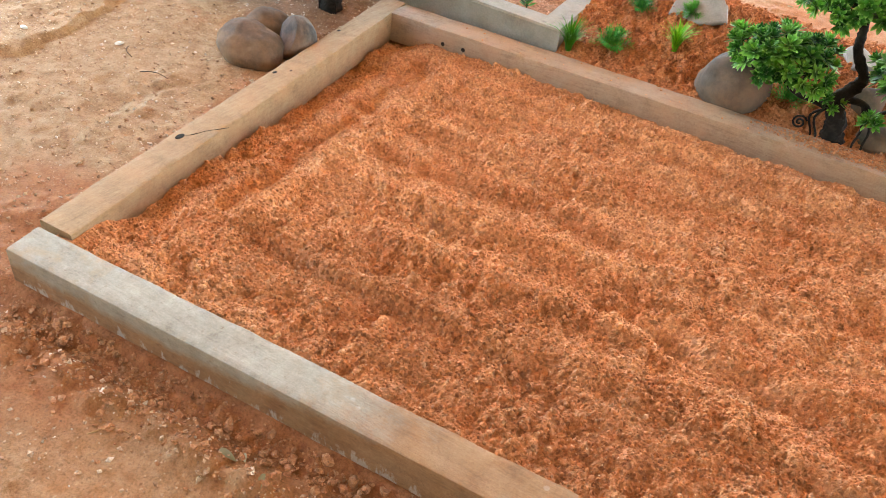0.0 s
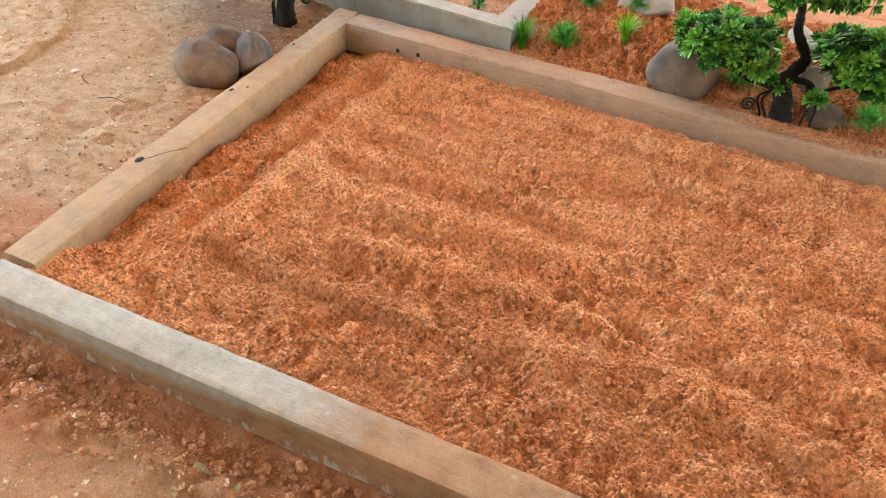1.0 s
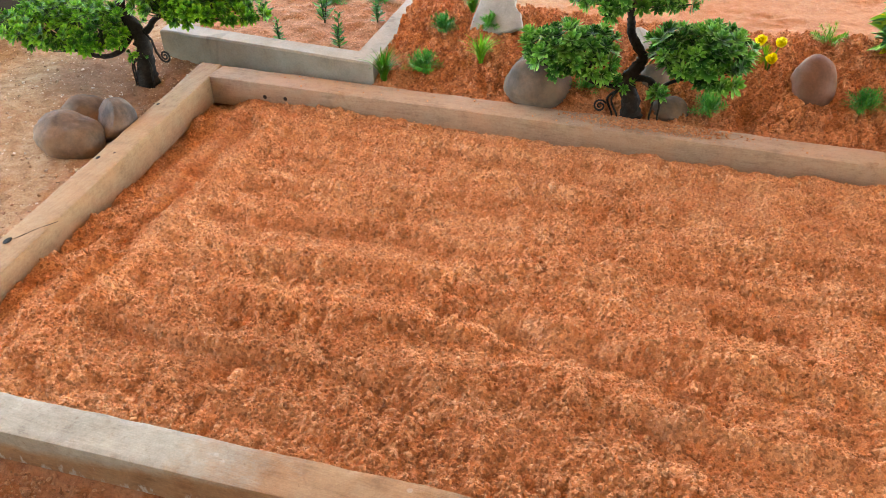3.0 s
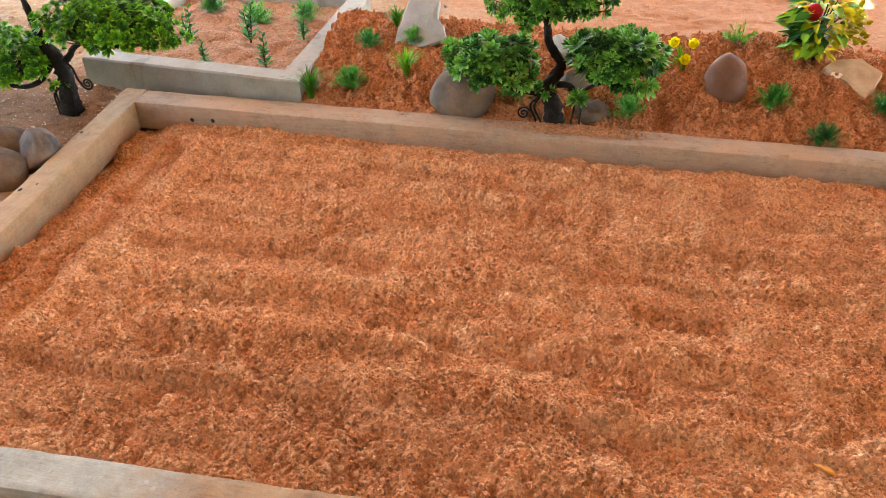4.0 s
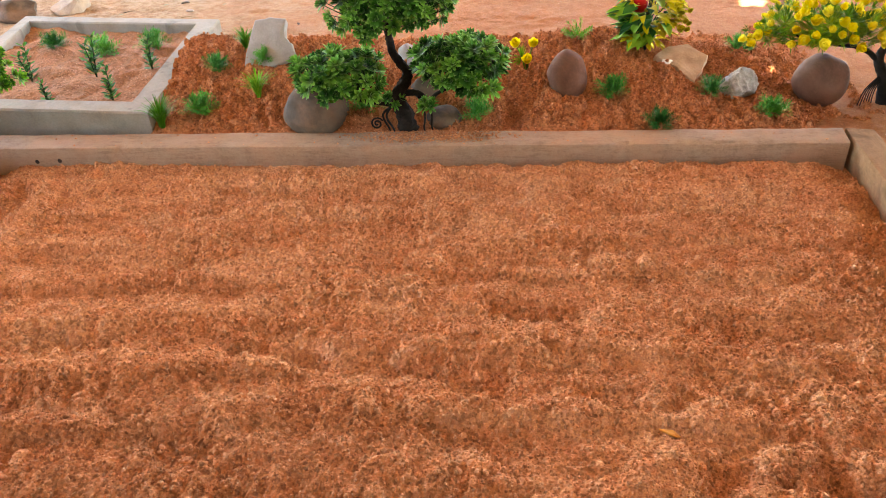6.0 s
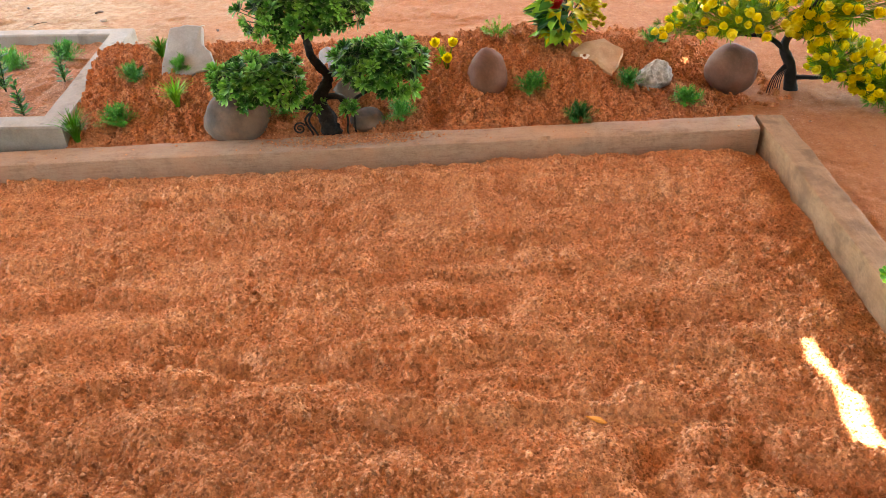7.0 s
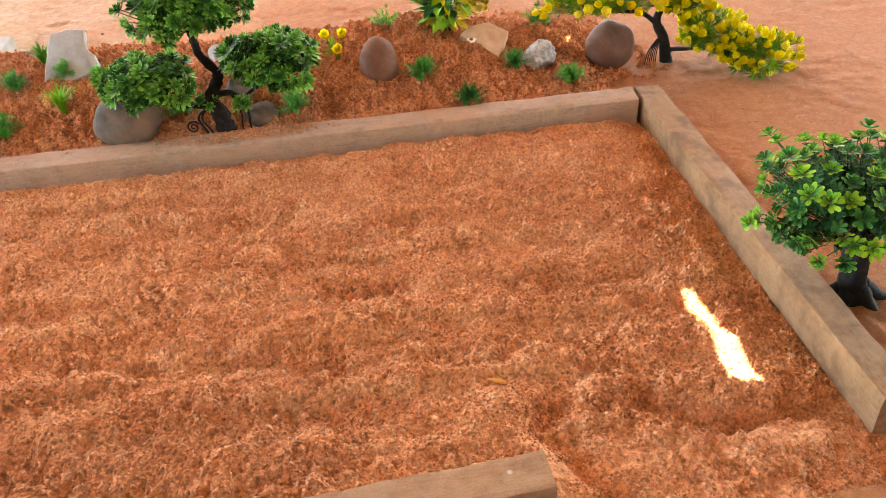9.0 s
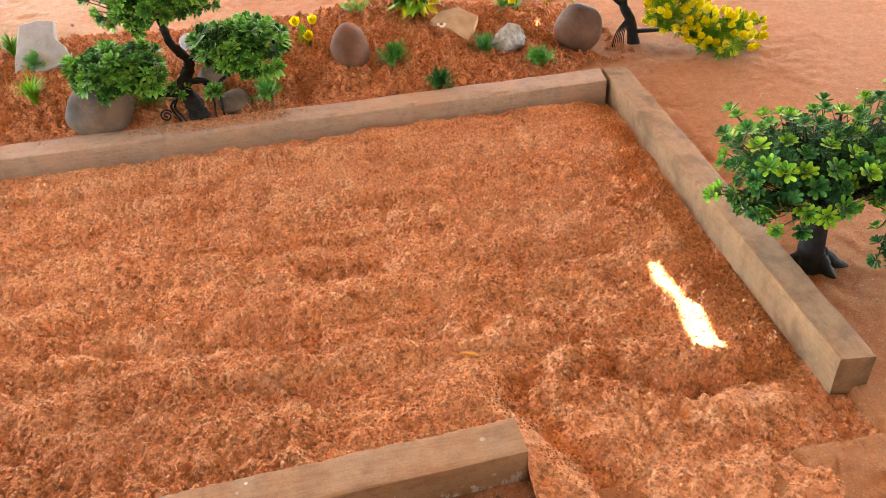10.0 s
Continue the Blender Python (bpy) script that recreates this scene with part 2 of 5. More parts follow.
def ground_material():
    n = Nodes("trodden_sandy_ground", 0.93)
    n.bsdf.inputs["Specular IOR Level"].default_value = 0.2
    red = n.ramp(n.noise(30, 6, 0.72), (0.33, (0.31, 0.122, 0.046)), (0.5, (0.375, 0.157, 0.062)), (0.67, (0.44, 0.197, 0.084)))
    pale = n.ramp(n.noise(22, 6, 0.7), (0.36, (0.275, 0.160, 0.080)), (0.5, (0.375, 0.240, 0.134)), (0.64, (0.455, 0.315, 0.192)))
    # the swept yard beside the left beam is paler than the soil that was dug
    side = n.add("ShaderNodeMapRange")
    for slot, v in ((1, 2.3), (2, -0.45), (3, 0.05), (4, 1.0)):
        side.inputs[slot].default_value = v
    n.link(n.axis(0), side.inputs[0])
    back = n.add("ShaderNodeMapRange")
    for slot, v in ((1, 0.7), (2, 1.6), (3, 0.0), (4, 0.0)):
        back.inputs[slot].default_value = v
    n.link(n.axis(1), back.inputs[0])
    share = n.math("ADD", n.math("MAXIMUM", side.outputs[0], back.outputs[0]), n.math("MULTIPLY", n.math("SUBTRACT", n.noise(3.2, 6, 0.7, bend=0.6), 0.5), 1.3))
    c = n.mix(n.ramp(share, (0.25, 0.0), (0.85, 1.0)), red, pale)
    c = n.mix(n.ramp(n.noise(4.5, 6, 0.75, bend=1.0), (0.56, 0.0), (0.72, 0.5)), c, (0.34, 0.15, 0.07))
    # freshly dug red soil beside the front and the left beam
    front = n.math("SUBTRACT", n.axis(1), n.math("MULTIPLY", n.axis(0), 0.0548))
    left = n.math("ADD", n.axis(0), n.math("MULTIPLY", n.axis(1), 0.138))
    wander = n.math("MULTIPLY", n.math("SUBTRACT", n.noise(7, 5, 0.7), 0.5), 0.28)
    dug = n.math("MAXIMUM", n.ramp(n.math("ADD", n.math("ADD", front, 2.10), wander), (0.04, 0.0), (0.14, 1.0), (0.6, 1.0), (0.7, 0.0)), n.ramp(n.math("ADD", n.math("ADD", left, 0.30), wander), (0.05, 0.0), (0.15, 0.9), (0.6, 0.9), (0.7, 0.0)))
    span_x = n.ramp(n.math("MULTIPLY", n.math("ADD", n.math("ADD", n.axis(0), 0.35), wander), 0.25), (0.0, 0.0), (0.06, 1.0), (0.74, 1.0), (0.8, 0.0))
    span_y = n.ramp(n.math("MULTIPLY", n.math("ADD", n.math("ADD", n.axis(1), 2.2), wander), 0.3), (0.0, 0.0), (0.04, 1.0), (0.62, 1.0), (0.72, 0.0))
    dug = n.math("MULTIPLY", dug, n.math("MULTIPLY", span_x, span_y))
    c = n.mix(n.math("MULTIPLY", dug, 0.8), c, n.ramp(n.noise(40, 6, 0.75), (0.36, (0.25, 0.088, 0.036)), (0.64, (0.45, 0.2, 0.095))))
    # a darker reddish brown patch round the bonsai beside the planter
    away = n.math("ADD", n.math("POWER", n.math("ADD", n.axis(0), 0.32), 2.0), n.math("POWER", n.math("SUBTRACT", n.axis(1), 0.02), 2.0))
    brownish = n.math("SUBTRACT", n.math("MULTIPLY", n.noise(5, 6, 0.7), 0.5), away)
    c = n.mix(n.ramp(brownish, (0.0, 0.0), (0.14, 0.8)), c, n.ramp(n.noise(40, 6, 0.75), (0.36, (0.16, 0.07, 0.034)), (0.64, (0.30, 0.15, 0.08))))
    g = n.cells(190)
    pick = n.add("ShaderNodeSeparateColor")
    n.link(g.outputs["Color"], pick.inputs[0])
    c = n.mix(n.math("MULTIPLY", n.math("GREATER_THAN", pick.outputs[0], 0.985), 0.4), c, (0.52, 0.36, 0.23))
    c = n.mix(n.math("MULTIPLY", n.math("GREATER_THAN", pick.outputs[1], 0.97), 0.4), c, (0.16, 0.075, 0.04))
    c = n.speckle(c, 170, 0.3)
    height = n.mix(0.5, n.noise(90, 6, 0.75), n.noise(260, 3, 0.7))
    return n.done(c, height, 0.8, 0.007)


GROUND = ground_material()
WOOD_NEAR = timber_material("cement_smeared_timber", (0.15, 0.078, 0.036), (0.29, 0.155, 0.075), (0.40, 0.235, 0.122), "x", (0.442, 0.306, 0.187), 0.4, smear=(0.75, 1.75, (0.33, 0.315, 0.265)))
WOOD_LEFT = timber_material("yellowed_timber", (0.19, 0.112, 0.055), (0.325, 0.208, 0.112), (0.42, 0.29, 0.168), "y", (0.42, 0.235, 0.12), 0.5)
WOOD_FAR = timber_material("dusty_timber", (0.20, 0.128, 0.082), (0.345, 0.238, 0.158), (0.435, 0.32, 0.222), "x", (0.44, 0.262, 0.158), 0.6)
WOOD_RIGHT = timber_material("stained_timber", (0.165, 0.092, 0.043), (0.29, 0.172, 0.088), (0.37, 0.237, 0.13), "y", (0.40, 0.235, 0.125), 0.4, stain=0.7)
CONCRETE = concrete_material("grey_concrete", (0.31, 0.295, 0.255), (0.32, 0.23, 0.155), 0.5)
COBBLE = stone_material("brown_cobble", (0.062, 0.040, 0.027), (0.105, 0.068, 0.046), (0.155, 0.105, 0.073), 9, 0.75, (0.34, 0.2, 0.115))
DARK_COBBLE = stone_material("dark_cobble", (0.040, 0.030, 0.026), (0.078, 0.060, 0.051), (0.155, 0.125, 0.105), 11, 0.75, (0.28, 0.17, 0.10))
GREY_COBBLE = stone_material("grey_cobble", (0.058, 0.048, 0.040), (0.095, 0.079, 0.066), (0.135, 0.115, 0.095), 6, 0.8, (0.34, 0.2, 0.12))
PURPLE_COBBLE = stone_material("purple_brown_cobble", (0.10, 0.050, 0.033), (0.155, 0.080, 0.054), (0.215, 0.118, 0.082), 7, 0.7)
PALE_STONE = stone_material("pale_slab", (0.24, 0.235, 0.22), (0.32, 0.313, 0.295), (0.39, 0.382, 0.36), 12, 0.85)
TAN_STONE = stone_material("tan_flagstone", (0.42, 0.28, 0.18), (0.55, 0.40, 0.27), (0.65, 0.52, 0.38), 10, 0.8)
WHITE_STONE = stone_material("rough_grey_rock", (0.24, 0.22, 0.2), (0.42, 0.40, 0.37), (0.60, 0.58, 0.55), 34, 0.85, None, 0.7)
DEBRIS = stone_material("dusty_rubble", (0.25, 0.2, 0.16), (0.42, 0.35, 0.28), (0.52, 0.45, 0.37), 10, 0.85, (0.5, 0.34, 0.2))
BARK = stone_material("black_moulded_bark", (0.008, 0.006, 0.005), (0.018, 0.014, 0.012), (0.035, 0.028, 0.024), 40, 0.75, None, 0.7)
LEAF_INNER = plastic_leaf_material("inner_dark_leaf", (0.008, 0.05, 0.02), (0.018, 0.10, 0.034), (0.04, 0.17, 0.05))
DARK_TRUNK = stone_material("black_plastic_trunk", (0.008, 0.009, 0.010), (0.016, 0.017, 0.019), (0.03, 0.031, 0.034), 18, 0.6, None, 0.4)
STEM = plastic_leaf_material("dark_green_stem", (0.012, 0.03, 0.010), (0.02, 0.055, 0.015), (0.045, 0.10, 0.03), 0.5, 0.0)
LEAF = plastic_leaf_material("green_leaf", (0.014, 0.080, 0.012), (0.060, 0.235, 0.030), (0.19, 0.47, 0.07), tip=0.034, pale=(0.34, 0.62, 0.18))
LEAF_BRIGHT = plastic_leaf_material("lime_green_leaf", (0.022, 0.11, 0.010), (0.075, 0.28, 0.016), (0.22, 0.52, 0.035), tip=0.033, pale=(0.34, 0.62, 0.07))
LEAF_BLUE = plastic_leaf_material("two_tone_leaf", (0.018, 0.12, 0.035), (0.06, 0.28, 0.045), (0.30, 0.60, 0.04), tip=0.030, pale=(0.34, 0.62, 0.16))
NEEDLE = plastic_leaf_material("teal_green_needle", (0.012, 0.10, 0.018), (0.036, 0.24, 0.036), (0.11, 0.42, 0.06), 0.55, 0.2)
BLADE = plastic_leaf_material("bright_grass_blade", (0.04, 0.17, 0.012), (0.09, 0.32, 0.02), (0.22, 0.52, 0.04), 0.5, 0.2)
SPRIG = plastic_leaf_material("dark_sprig_leaf", (0.012, 0.075, 0.015), (0.032, 0.16, 0.028), (0.10, 0.34, 0.05))
YELLOW = plastic_leaf_material("yellow_petal", (0.80, 0.66, 0.015), (0.88, 0.78, 0.03), (0.90, 0.84, 0.10), 0.5, 0.45)
YELLOW_LEAF = plastic_leaf_material("yellow_leaf", (0.40, 0.36, 0.015), (0.62, 0.54, 0.02), (0.72, 0.66, 0.06), 0.45, 0.3)
FINE_GREEN = plastic_leaf_material("fine_green_needle", (0.05, 0.16, 0.01), (0.11, 0.28, 0.012), (0.26, 0.44, 0.02))
RED = plastic_leaf_material("red_petal", (0.45, 0.01, 0.015), (0.62, 0.02, 0.025), (0.7, 0.05, 0.05), 0.4, 0.15)
for black in (BARK, DARK_TRUNK):
    black.node_tree.nodes["Principled BSDF"].inputs["Specular IOR Level"].default_value = 0.15
BLACK_POT = Nodes("black_pot", 0.5).done((0.012, 0.012, 0.013))
DEAD_LEAF = plastic_leaf_material("dry_grey_green_leaf", (0.26, 0.25, 0.15), (0.36, 0.34, 0.21), (0.44, 0.41, 0.28), 0.7, 0.2)
STRAW = plastic_leaf_material("straw", (0.35, 0.2, 0.09), (0.5, 0.32, 0.16), (0.6, 0.42, 0.24), 0.7, 0.1)
ORANGE = plastic_leaf_material("orange_chip", (0.62, 0.26, 0.05), (0.7, 0.32, 0.06), (0.76, 0.38, 0.09), 0.6, 0.1)
DARK_BROWN = timber_material("deep_brown_grain", (0.012, 0.007, 0.005), (0.022, 0.013, 0.009), (0.04, 0.024, 0.016), "y", (0.06, 0.035, 0.02), 0.3)
WHITE_BIT = Nodes("matt_white_bit", 0.7).done((0.75, 0.73, 0.68))


def cloth_material():
    n = Nodes("brown_tarpaulin", 0.9)
    weave = n.ramp(n.noise(3, 5), (0.3, (0.30, 0.26, 0.22)), (0.7, (0.36, 0.32, 0.27)))
    thin = n.add("ShaderNodeBsdfTranslucent")
    n.link(weave, thin.inputs[0])
    both = n.add("ShaderNodeMixShader")
    both.inputs[0].default_value = CLOTH
    n.link(n.bsdf.outputs[0], both.inputs[1])
    n.link(thin.outputs[0], both.inputs[2])
    n.link(both.outputs[0], n.tree.nodes["Material Output"].inputs[0])
    return n.done(weave)


SHADE_CLOTH = cloth_material()


# ---- mesh helpers ----
def mesh_object(name, verts, faces, mat, smooth=True, parent=None):
    """One mesh object from arrays; faces all have the same number of corners."""
    verts, faces = np.asarray(verts, np.float32), np.asarray(faces, np.int32)
    me = bpy.data.meshes.new(name)
    me.vertices.add(len(verts))
    me.vertices.foreach_set("co", verts.ravel())
    k = faces.shape[1]
    me.loops.add(faces.size)
    me.loops.foreach_set("vertex_index", faces.ravel())
    me.polygons.add(len(faces))
    me.polygons.foreach_set("loop_start", np.arange(0, faces.size, k, dtype=np.int32))
    me.polygons.foreach_set("use_smooth", np.full(len(faces), smooth))
    me.update(calc_edges=True)
    me.validate()
    me.materials.append(mat)
    ob = new(name, me)
    ob.parent = parent
    return ob


def part(name, bm, mat, parent=None, label="", smooth=True):
    """Links a bmesh as one mesh object under a thing or a part."""
    bmesh.ops.recalc_face_normals(bm, faces=bm.faces)
    me = bpy.data.meshes.new(name)
    for f in bm.faces:
        f.smooth = smooth
    bm.to_mesh(me)
    bm.free()
    me.materials.append(mat)
    ob = new(name, me)
    ob.parent = parent
    return tagged(ob, label)


def empty(name, at=(0, 0, 0), turn=0.0, label="", category="", group="", kind=""):
    ob = new(name)
    ob.empty_display_size = 0.05
    ob.matrix_world = pose(*at, 0, 0, turn)
    return tagged(ob, label, category, group, kind)


def hash01(ix, iy, seed):
    h = (ix.astype(np.int64) * 374761393 + iy.astype(np.int64) * 668265263 + seed * 974711) & 0xFFFFFFFF
    h = ((h ^ (h >> 13)) * 1274126177) & 0xFFFFFFFF
    h = ((h ^ (h >> 16)) * 2246822519) & 0xFFFFFFFF
    return (h ^ (h >> 15)) / 4294967296.0


def perlin(x, y, size, seed=0):
    """Gradient noise, about -0.7 to 0.7; size: metres to a cell."""
    x, y = x / size, y / size
    ix, iy = np.floor(x), np.floor(y)
    fx, fy = x - ix, y - iy
    u, v = fx ** 3 * (fx * (fx * 6 - 15) + 10), fy ** 3 * (fy * (fy * 6 - 15) + 10)

    def corner(dx, dy):
        a = hash01(ix + dx, iy + dy, seed) * 2 * np.pi
        return np.cos(a) * (fx - dx) + np.sin(a) * (fy - dy)

    low = corner(0, 0) * (1 - u) + corner(1, 0) * u
    high = corner(0, 1) * (1 - u) + corner(1, 1) * u
    return low * (1 - v) + high * v


def rough(x, y, size, octaves, seed=0, keep=0.5):
    total, share = 0.0, 1.0
    for k in range(octaves):
        total = total + share * perlin(x, y, size / 2 ** k, seed + 17 * k)
        share *= keep
    return total


def lumps(x, y, cell, seed, share=0.7, least=0.25, most=0.6):
    """Height of round crumbs strewn over a plane, in cells' units times cell."""
    x, y = x / cell, y / cell
    ix, iy = np.floor(x), np.floor(y)
    best = np.zeros_like(x)
    for dx in (-1, 0, 1):
        for dy in (-1, 0, 1):
            cx, cy = ix + dx, iy + dy
            px, py = cx + hash01(cx, cy, seed), cy + hash01(cx, cy, seed + 1)
            r = least + (most - least) * hash01(cx, cy, seed + 2) ** 2
            r = np.where(hash01(cx, cy, seed + 3) < share, r, 0.0)
            best = np.maximum(best, np.sqrt(np.maximum(r * r - (x - px) ** 2 - (y - py) ** 2, 0)))
    return best * cell


def billow(x, y, size, octaves, seed):
    """Round clumps with sharp hollows between them."""
    total = 0.0
    for k in range(octaves):
        total = total + np.abs(perlin(x, y, size / 2 ** k, seed + 13 * k)) / 2 ** k
    return total


def sm(a, b, v):
    t = np.clip((v - a) / (b - a), 0.0, 1.0)
    return t * t * (3 - 2 * t)


def sheet(name, xs, ys, height, mat, keep=None, smooth=True):
    """A height field over the plan; keep(x, y) picks the cells that stay."""
    gx, gy = np.meshgrid(xs, ys)
    z = height(gx, gy)
    verts = np.stack([gx, gy, z], -1).reshape(-1, 3)
    nx = len(xs)
    j, i = np.meshgrid(np.arange(len(ys) - 1), np.arange(nx - 1), indexing="ij")
    a = (j * nx + i).ravel()
    faces = np.stack([a, a + 1, a + nx + 1, a + nx], -1)
    if keep is not None:
        mid = verts[faces].mean(1)
        faces = faces[keep(mid[:, 0], mid[:, 1])]
        used = np.unique(faces)
        index = np.zeros(len(verts), np.int64)
        index[used] = np.arange(len(used))
        verts, faces = verts[used], index[faces]
    return mesh_object(name, verts, faces, mat, smooth)


# ---- the ground ----
def ground_z(x, y):
    return 0.035 * sm(-1.9, -0.6, y) + 0.02 * sm(0.2, 1.6, y) + 0.02 * sm(0.0, -0.9, x) * sm(-1.6, -0.4, y)


def side_x(y, near, far):
    """x of a straight edge at y, from its two ends."""
    return near[0] + (y - near[1]) * (far[0] - near[0]) / (far[1] - near[1])


LEFT_IN = ((0.248, -1.756), (-0.014, 0.13))
RIGHT_IN = ((3.357, -1.675), (3.427, 0.124))


def near_y(x):
    return -1.774 + (x - 0.16) * (0.112 / 2.393)


def in_bed(x, y):
    inside = (x > side_x(y, *LEFT_IN) - 0.05) & (x < side_x(y, *RIGHT_IN) + 0.05) & (y < 0.06)
    return inside & ((y > near_y(x) - 0.05) | ((x > 2.556) & (y > -1.82)))


def yard_height(x, y):
    z = ground_z(x, y)
    near = np.exp(-((x - 1.6) ** 2 + (y + 0.2) ** 2) / 40) * (1 - 0.45 * sm(3.3, 3.8, x))
    z = z + near * (0.016 * rough(x, y, 0.8, 4, 5) + 0.012 * rough(x, y, 0.13, 5, 9, 0.62) * (0.4 + 1.2 * sm(-0.2, 0.3, rough(x, y, 0.5, 2, 15))))
    z = z + near * 0.7 * lumps(x, y, 0.04, 31, 0.3, 0.08, 0.3)
    # the trench and the ridge of clods along the near beam
    d = -(y - (near_y(x) - 0.105))
    along = sm(0.05, 0.2, x) * (1 - sm(2.2, 2.6, x))
    z = z - along * 0.042 * np.exp(-((d - 0.05) / 0.045) ** 2) + along * 0.026 * np.exp(-((d - 0.15) / 0.035) ** 2) * (0.6 + 1.6 * rough(x, y, 0.09, 3, 3))
    z = z + along * np.exp(-((d - 0.1) / 0.12) ** 2) * 1.1 * lumps(x, y, 0.034, 77, 0.55, 0.15, 0.5)
    # wheel and shoe marks
    z = z - 0.008 * near * np.maximum(0, rough(x * 0.6, y * 1.4, 0.33, 2, 60)) ** 1.5
    # a ledge of packed sand in the swept yard
    z = z + 0.026 * sm(0.014, -0.014, x + 0.845 + 0.05 * rough(x, y, 0.22, 3, 33) + 0.9 * np.maximum(0, y + 0.72) + 0.25 * np.maximum(0, -1.1 - y))
    bed = in_bed(x, y) & ((y > -1.62) | (x > 2.60) | ((x < 2.45) & (y > near_y(x) - 0.02)))
    return np.where(bed, z - 0.09, z)


def growing(lo, hi, step, reach):
    core = np.arange(lo, hi + step / 2, step)
    out, s, at = [], step, 0.0
    while at < reach:
        s *= 1.22
        at += s
        out.append(at)
    out = np.array(out)
    return np.concatenate([lo - out[::-1], core, core[-1] + out])


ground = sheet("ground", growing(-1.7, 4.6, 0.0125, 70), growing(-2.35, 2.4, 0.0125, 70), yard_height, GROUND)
tagged(ground, "trodden orange sandy ground of the yard", "ground", kind="structure")


# ---- the soil in the bed ----
GROOVES = (     # ends, depth, half width
    (1.12, -0.21, 1.80, -0.31, 0.019, 0.045), (0.80, -0.75, 1.16, -0.70, 0.026, 0.05),
    (1.25, -0.57, 1.97, -0.49, 0.022, 0.05), (1.98, -0.70, 2.38, -0.72, 0.022, 0.045),
    (2.10, -0.94, 2.32, -0.93, 0.035, 0.04), (1.40, -1.13, 1.62, -1.16, 0.035, 0.03),
    (1.60, -1.15, 1.95, -1.19, 0.054, 0.045), (2.02, -1.27, 2.54, -1.30, 0.022, 0.04),
    (2.36, -0.46, 2.78, -0.33, 0.022, 0.045), (2.74, -1.03, 3.05, -0.98, 0.019, 0.04),
    (0.42, -1.40, 0.30, -0.25, 0.030, 0.045), (2.62, -1.50, 2.88, -1.50, 0.024, 0.03),
    (2.86, -1.50, 3.05, -1.61, 0.026, 0.03), (3.03, -1.61, 3.30, -1.59, 0.028, 0.028), (2.60, -1.55, 2.74, -1.86, 0.034, 0.045),
)
RIDGES = (
    (0.97, -0.52, 1.64, -0.39, 0.016, 0.05), (1.88, -0.67, 2.68, -0.41, 0.021, 0.05), (1.42, -0.92, 1.84, -0.81, 0.021, 0.045),
    (0.54, -1.50, 0.43, -0.30, 0.028, 0.05), (0.60, -1.12, 1.22, -0.98, 0.019, 0.05), (0.70, -1.33, 1.26, -1.24, 0.019, 0.06),
    (1.95, -1.10, 2.60, -1.08, 0.018, 0.05), (2.75, -1.44, 3.15, -1.52, 0.03, 0.04), (1.2, -0.12, 3.0, -0.16, 0.016, 0.05), (2.85, -1.62, 3.2, -1.68, 0.019, 0.035),
)


def strokes(x, y, rows, seed):
    total = np.zeros_like(x)
    wx, wy = x + 0.035 * rough(x, y, 0.22, 3, seed), y + 0.035 * rough(x, y, 0.22, 3, seed + 5)
    for ax, ay, bx, by, size, half in rows:
        lx, ly = bx - ax, by - ay
        t = np.clip(((wx - ax) * lx + (wy - ay) * ly) / (lx * lx + ly * ly), 0, 1)
        d2 = (wx - ax - t * lx) ** 2 + (wy - ay - t * ly) ** 2
        total = total + size * np.exp(-d2 / half ** 2)
    return total


def bed_base(x, y):
    z = 0.036 + 0.052 * sm(-0.35, -1.45, y) * (1 - 0.85 * sm(1.7, 3.0, x)) - 0.032 * sm(2.4, 3.15, x) * sm(-0.3, -1.2, y)
    z = z - 0.012 * sm(-1.58, -1.95, y) * sm(2.3, 2.7, x)
    # rake lines along the bed: a short rise towards the far side, then a long fall
    line = y - 0.05 * (x - 1.7) + 0.07 * rough(x, y, 0.7, 2, 40) + 0.02 * rough(x, y, 0.15, 2, 42)
    turn = line / 0.205
    p = turn - np.floor(turn)
    wave = np.where(p < 0.2, sm(0.0, 0.2, p), 1 - sm(0.2, 1.0, p)) - 0.5
    z = z + 0.032 * wave * np.clip(0.7 + 1.1 * rough(x, y, 0.55, 2, 46), 0.1, 1.2) * (1 - 0.6 * sm(2.7, 3.1, x)) * (1 - 0.9 * sm(0.62, 0.42, x)) * (1 - 0.6 * sm(-1.45, -1.6, y))
    return z - 1.15 * strokes(x, y, GROOVES, 3) + 1.0 * strokes(x, y, RIDGES, 8)


def clumpy(x, y):
    """Where the soil was turned over it lies in clumps; elsewhere it is raked fine."""
    return 0.3 + 1.0 * sm(-0.12, 0.25, rough(0.6 * x, 1.3 * y, 0.26, 3, 57))


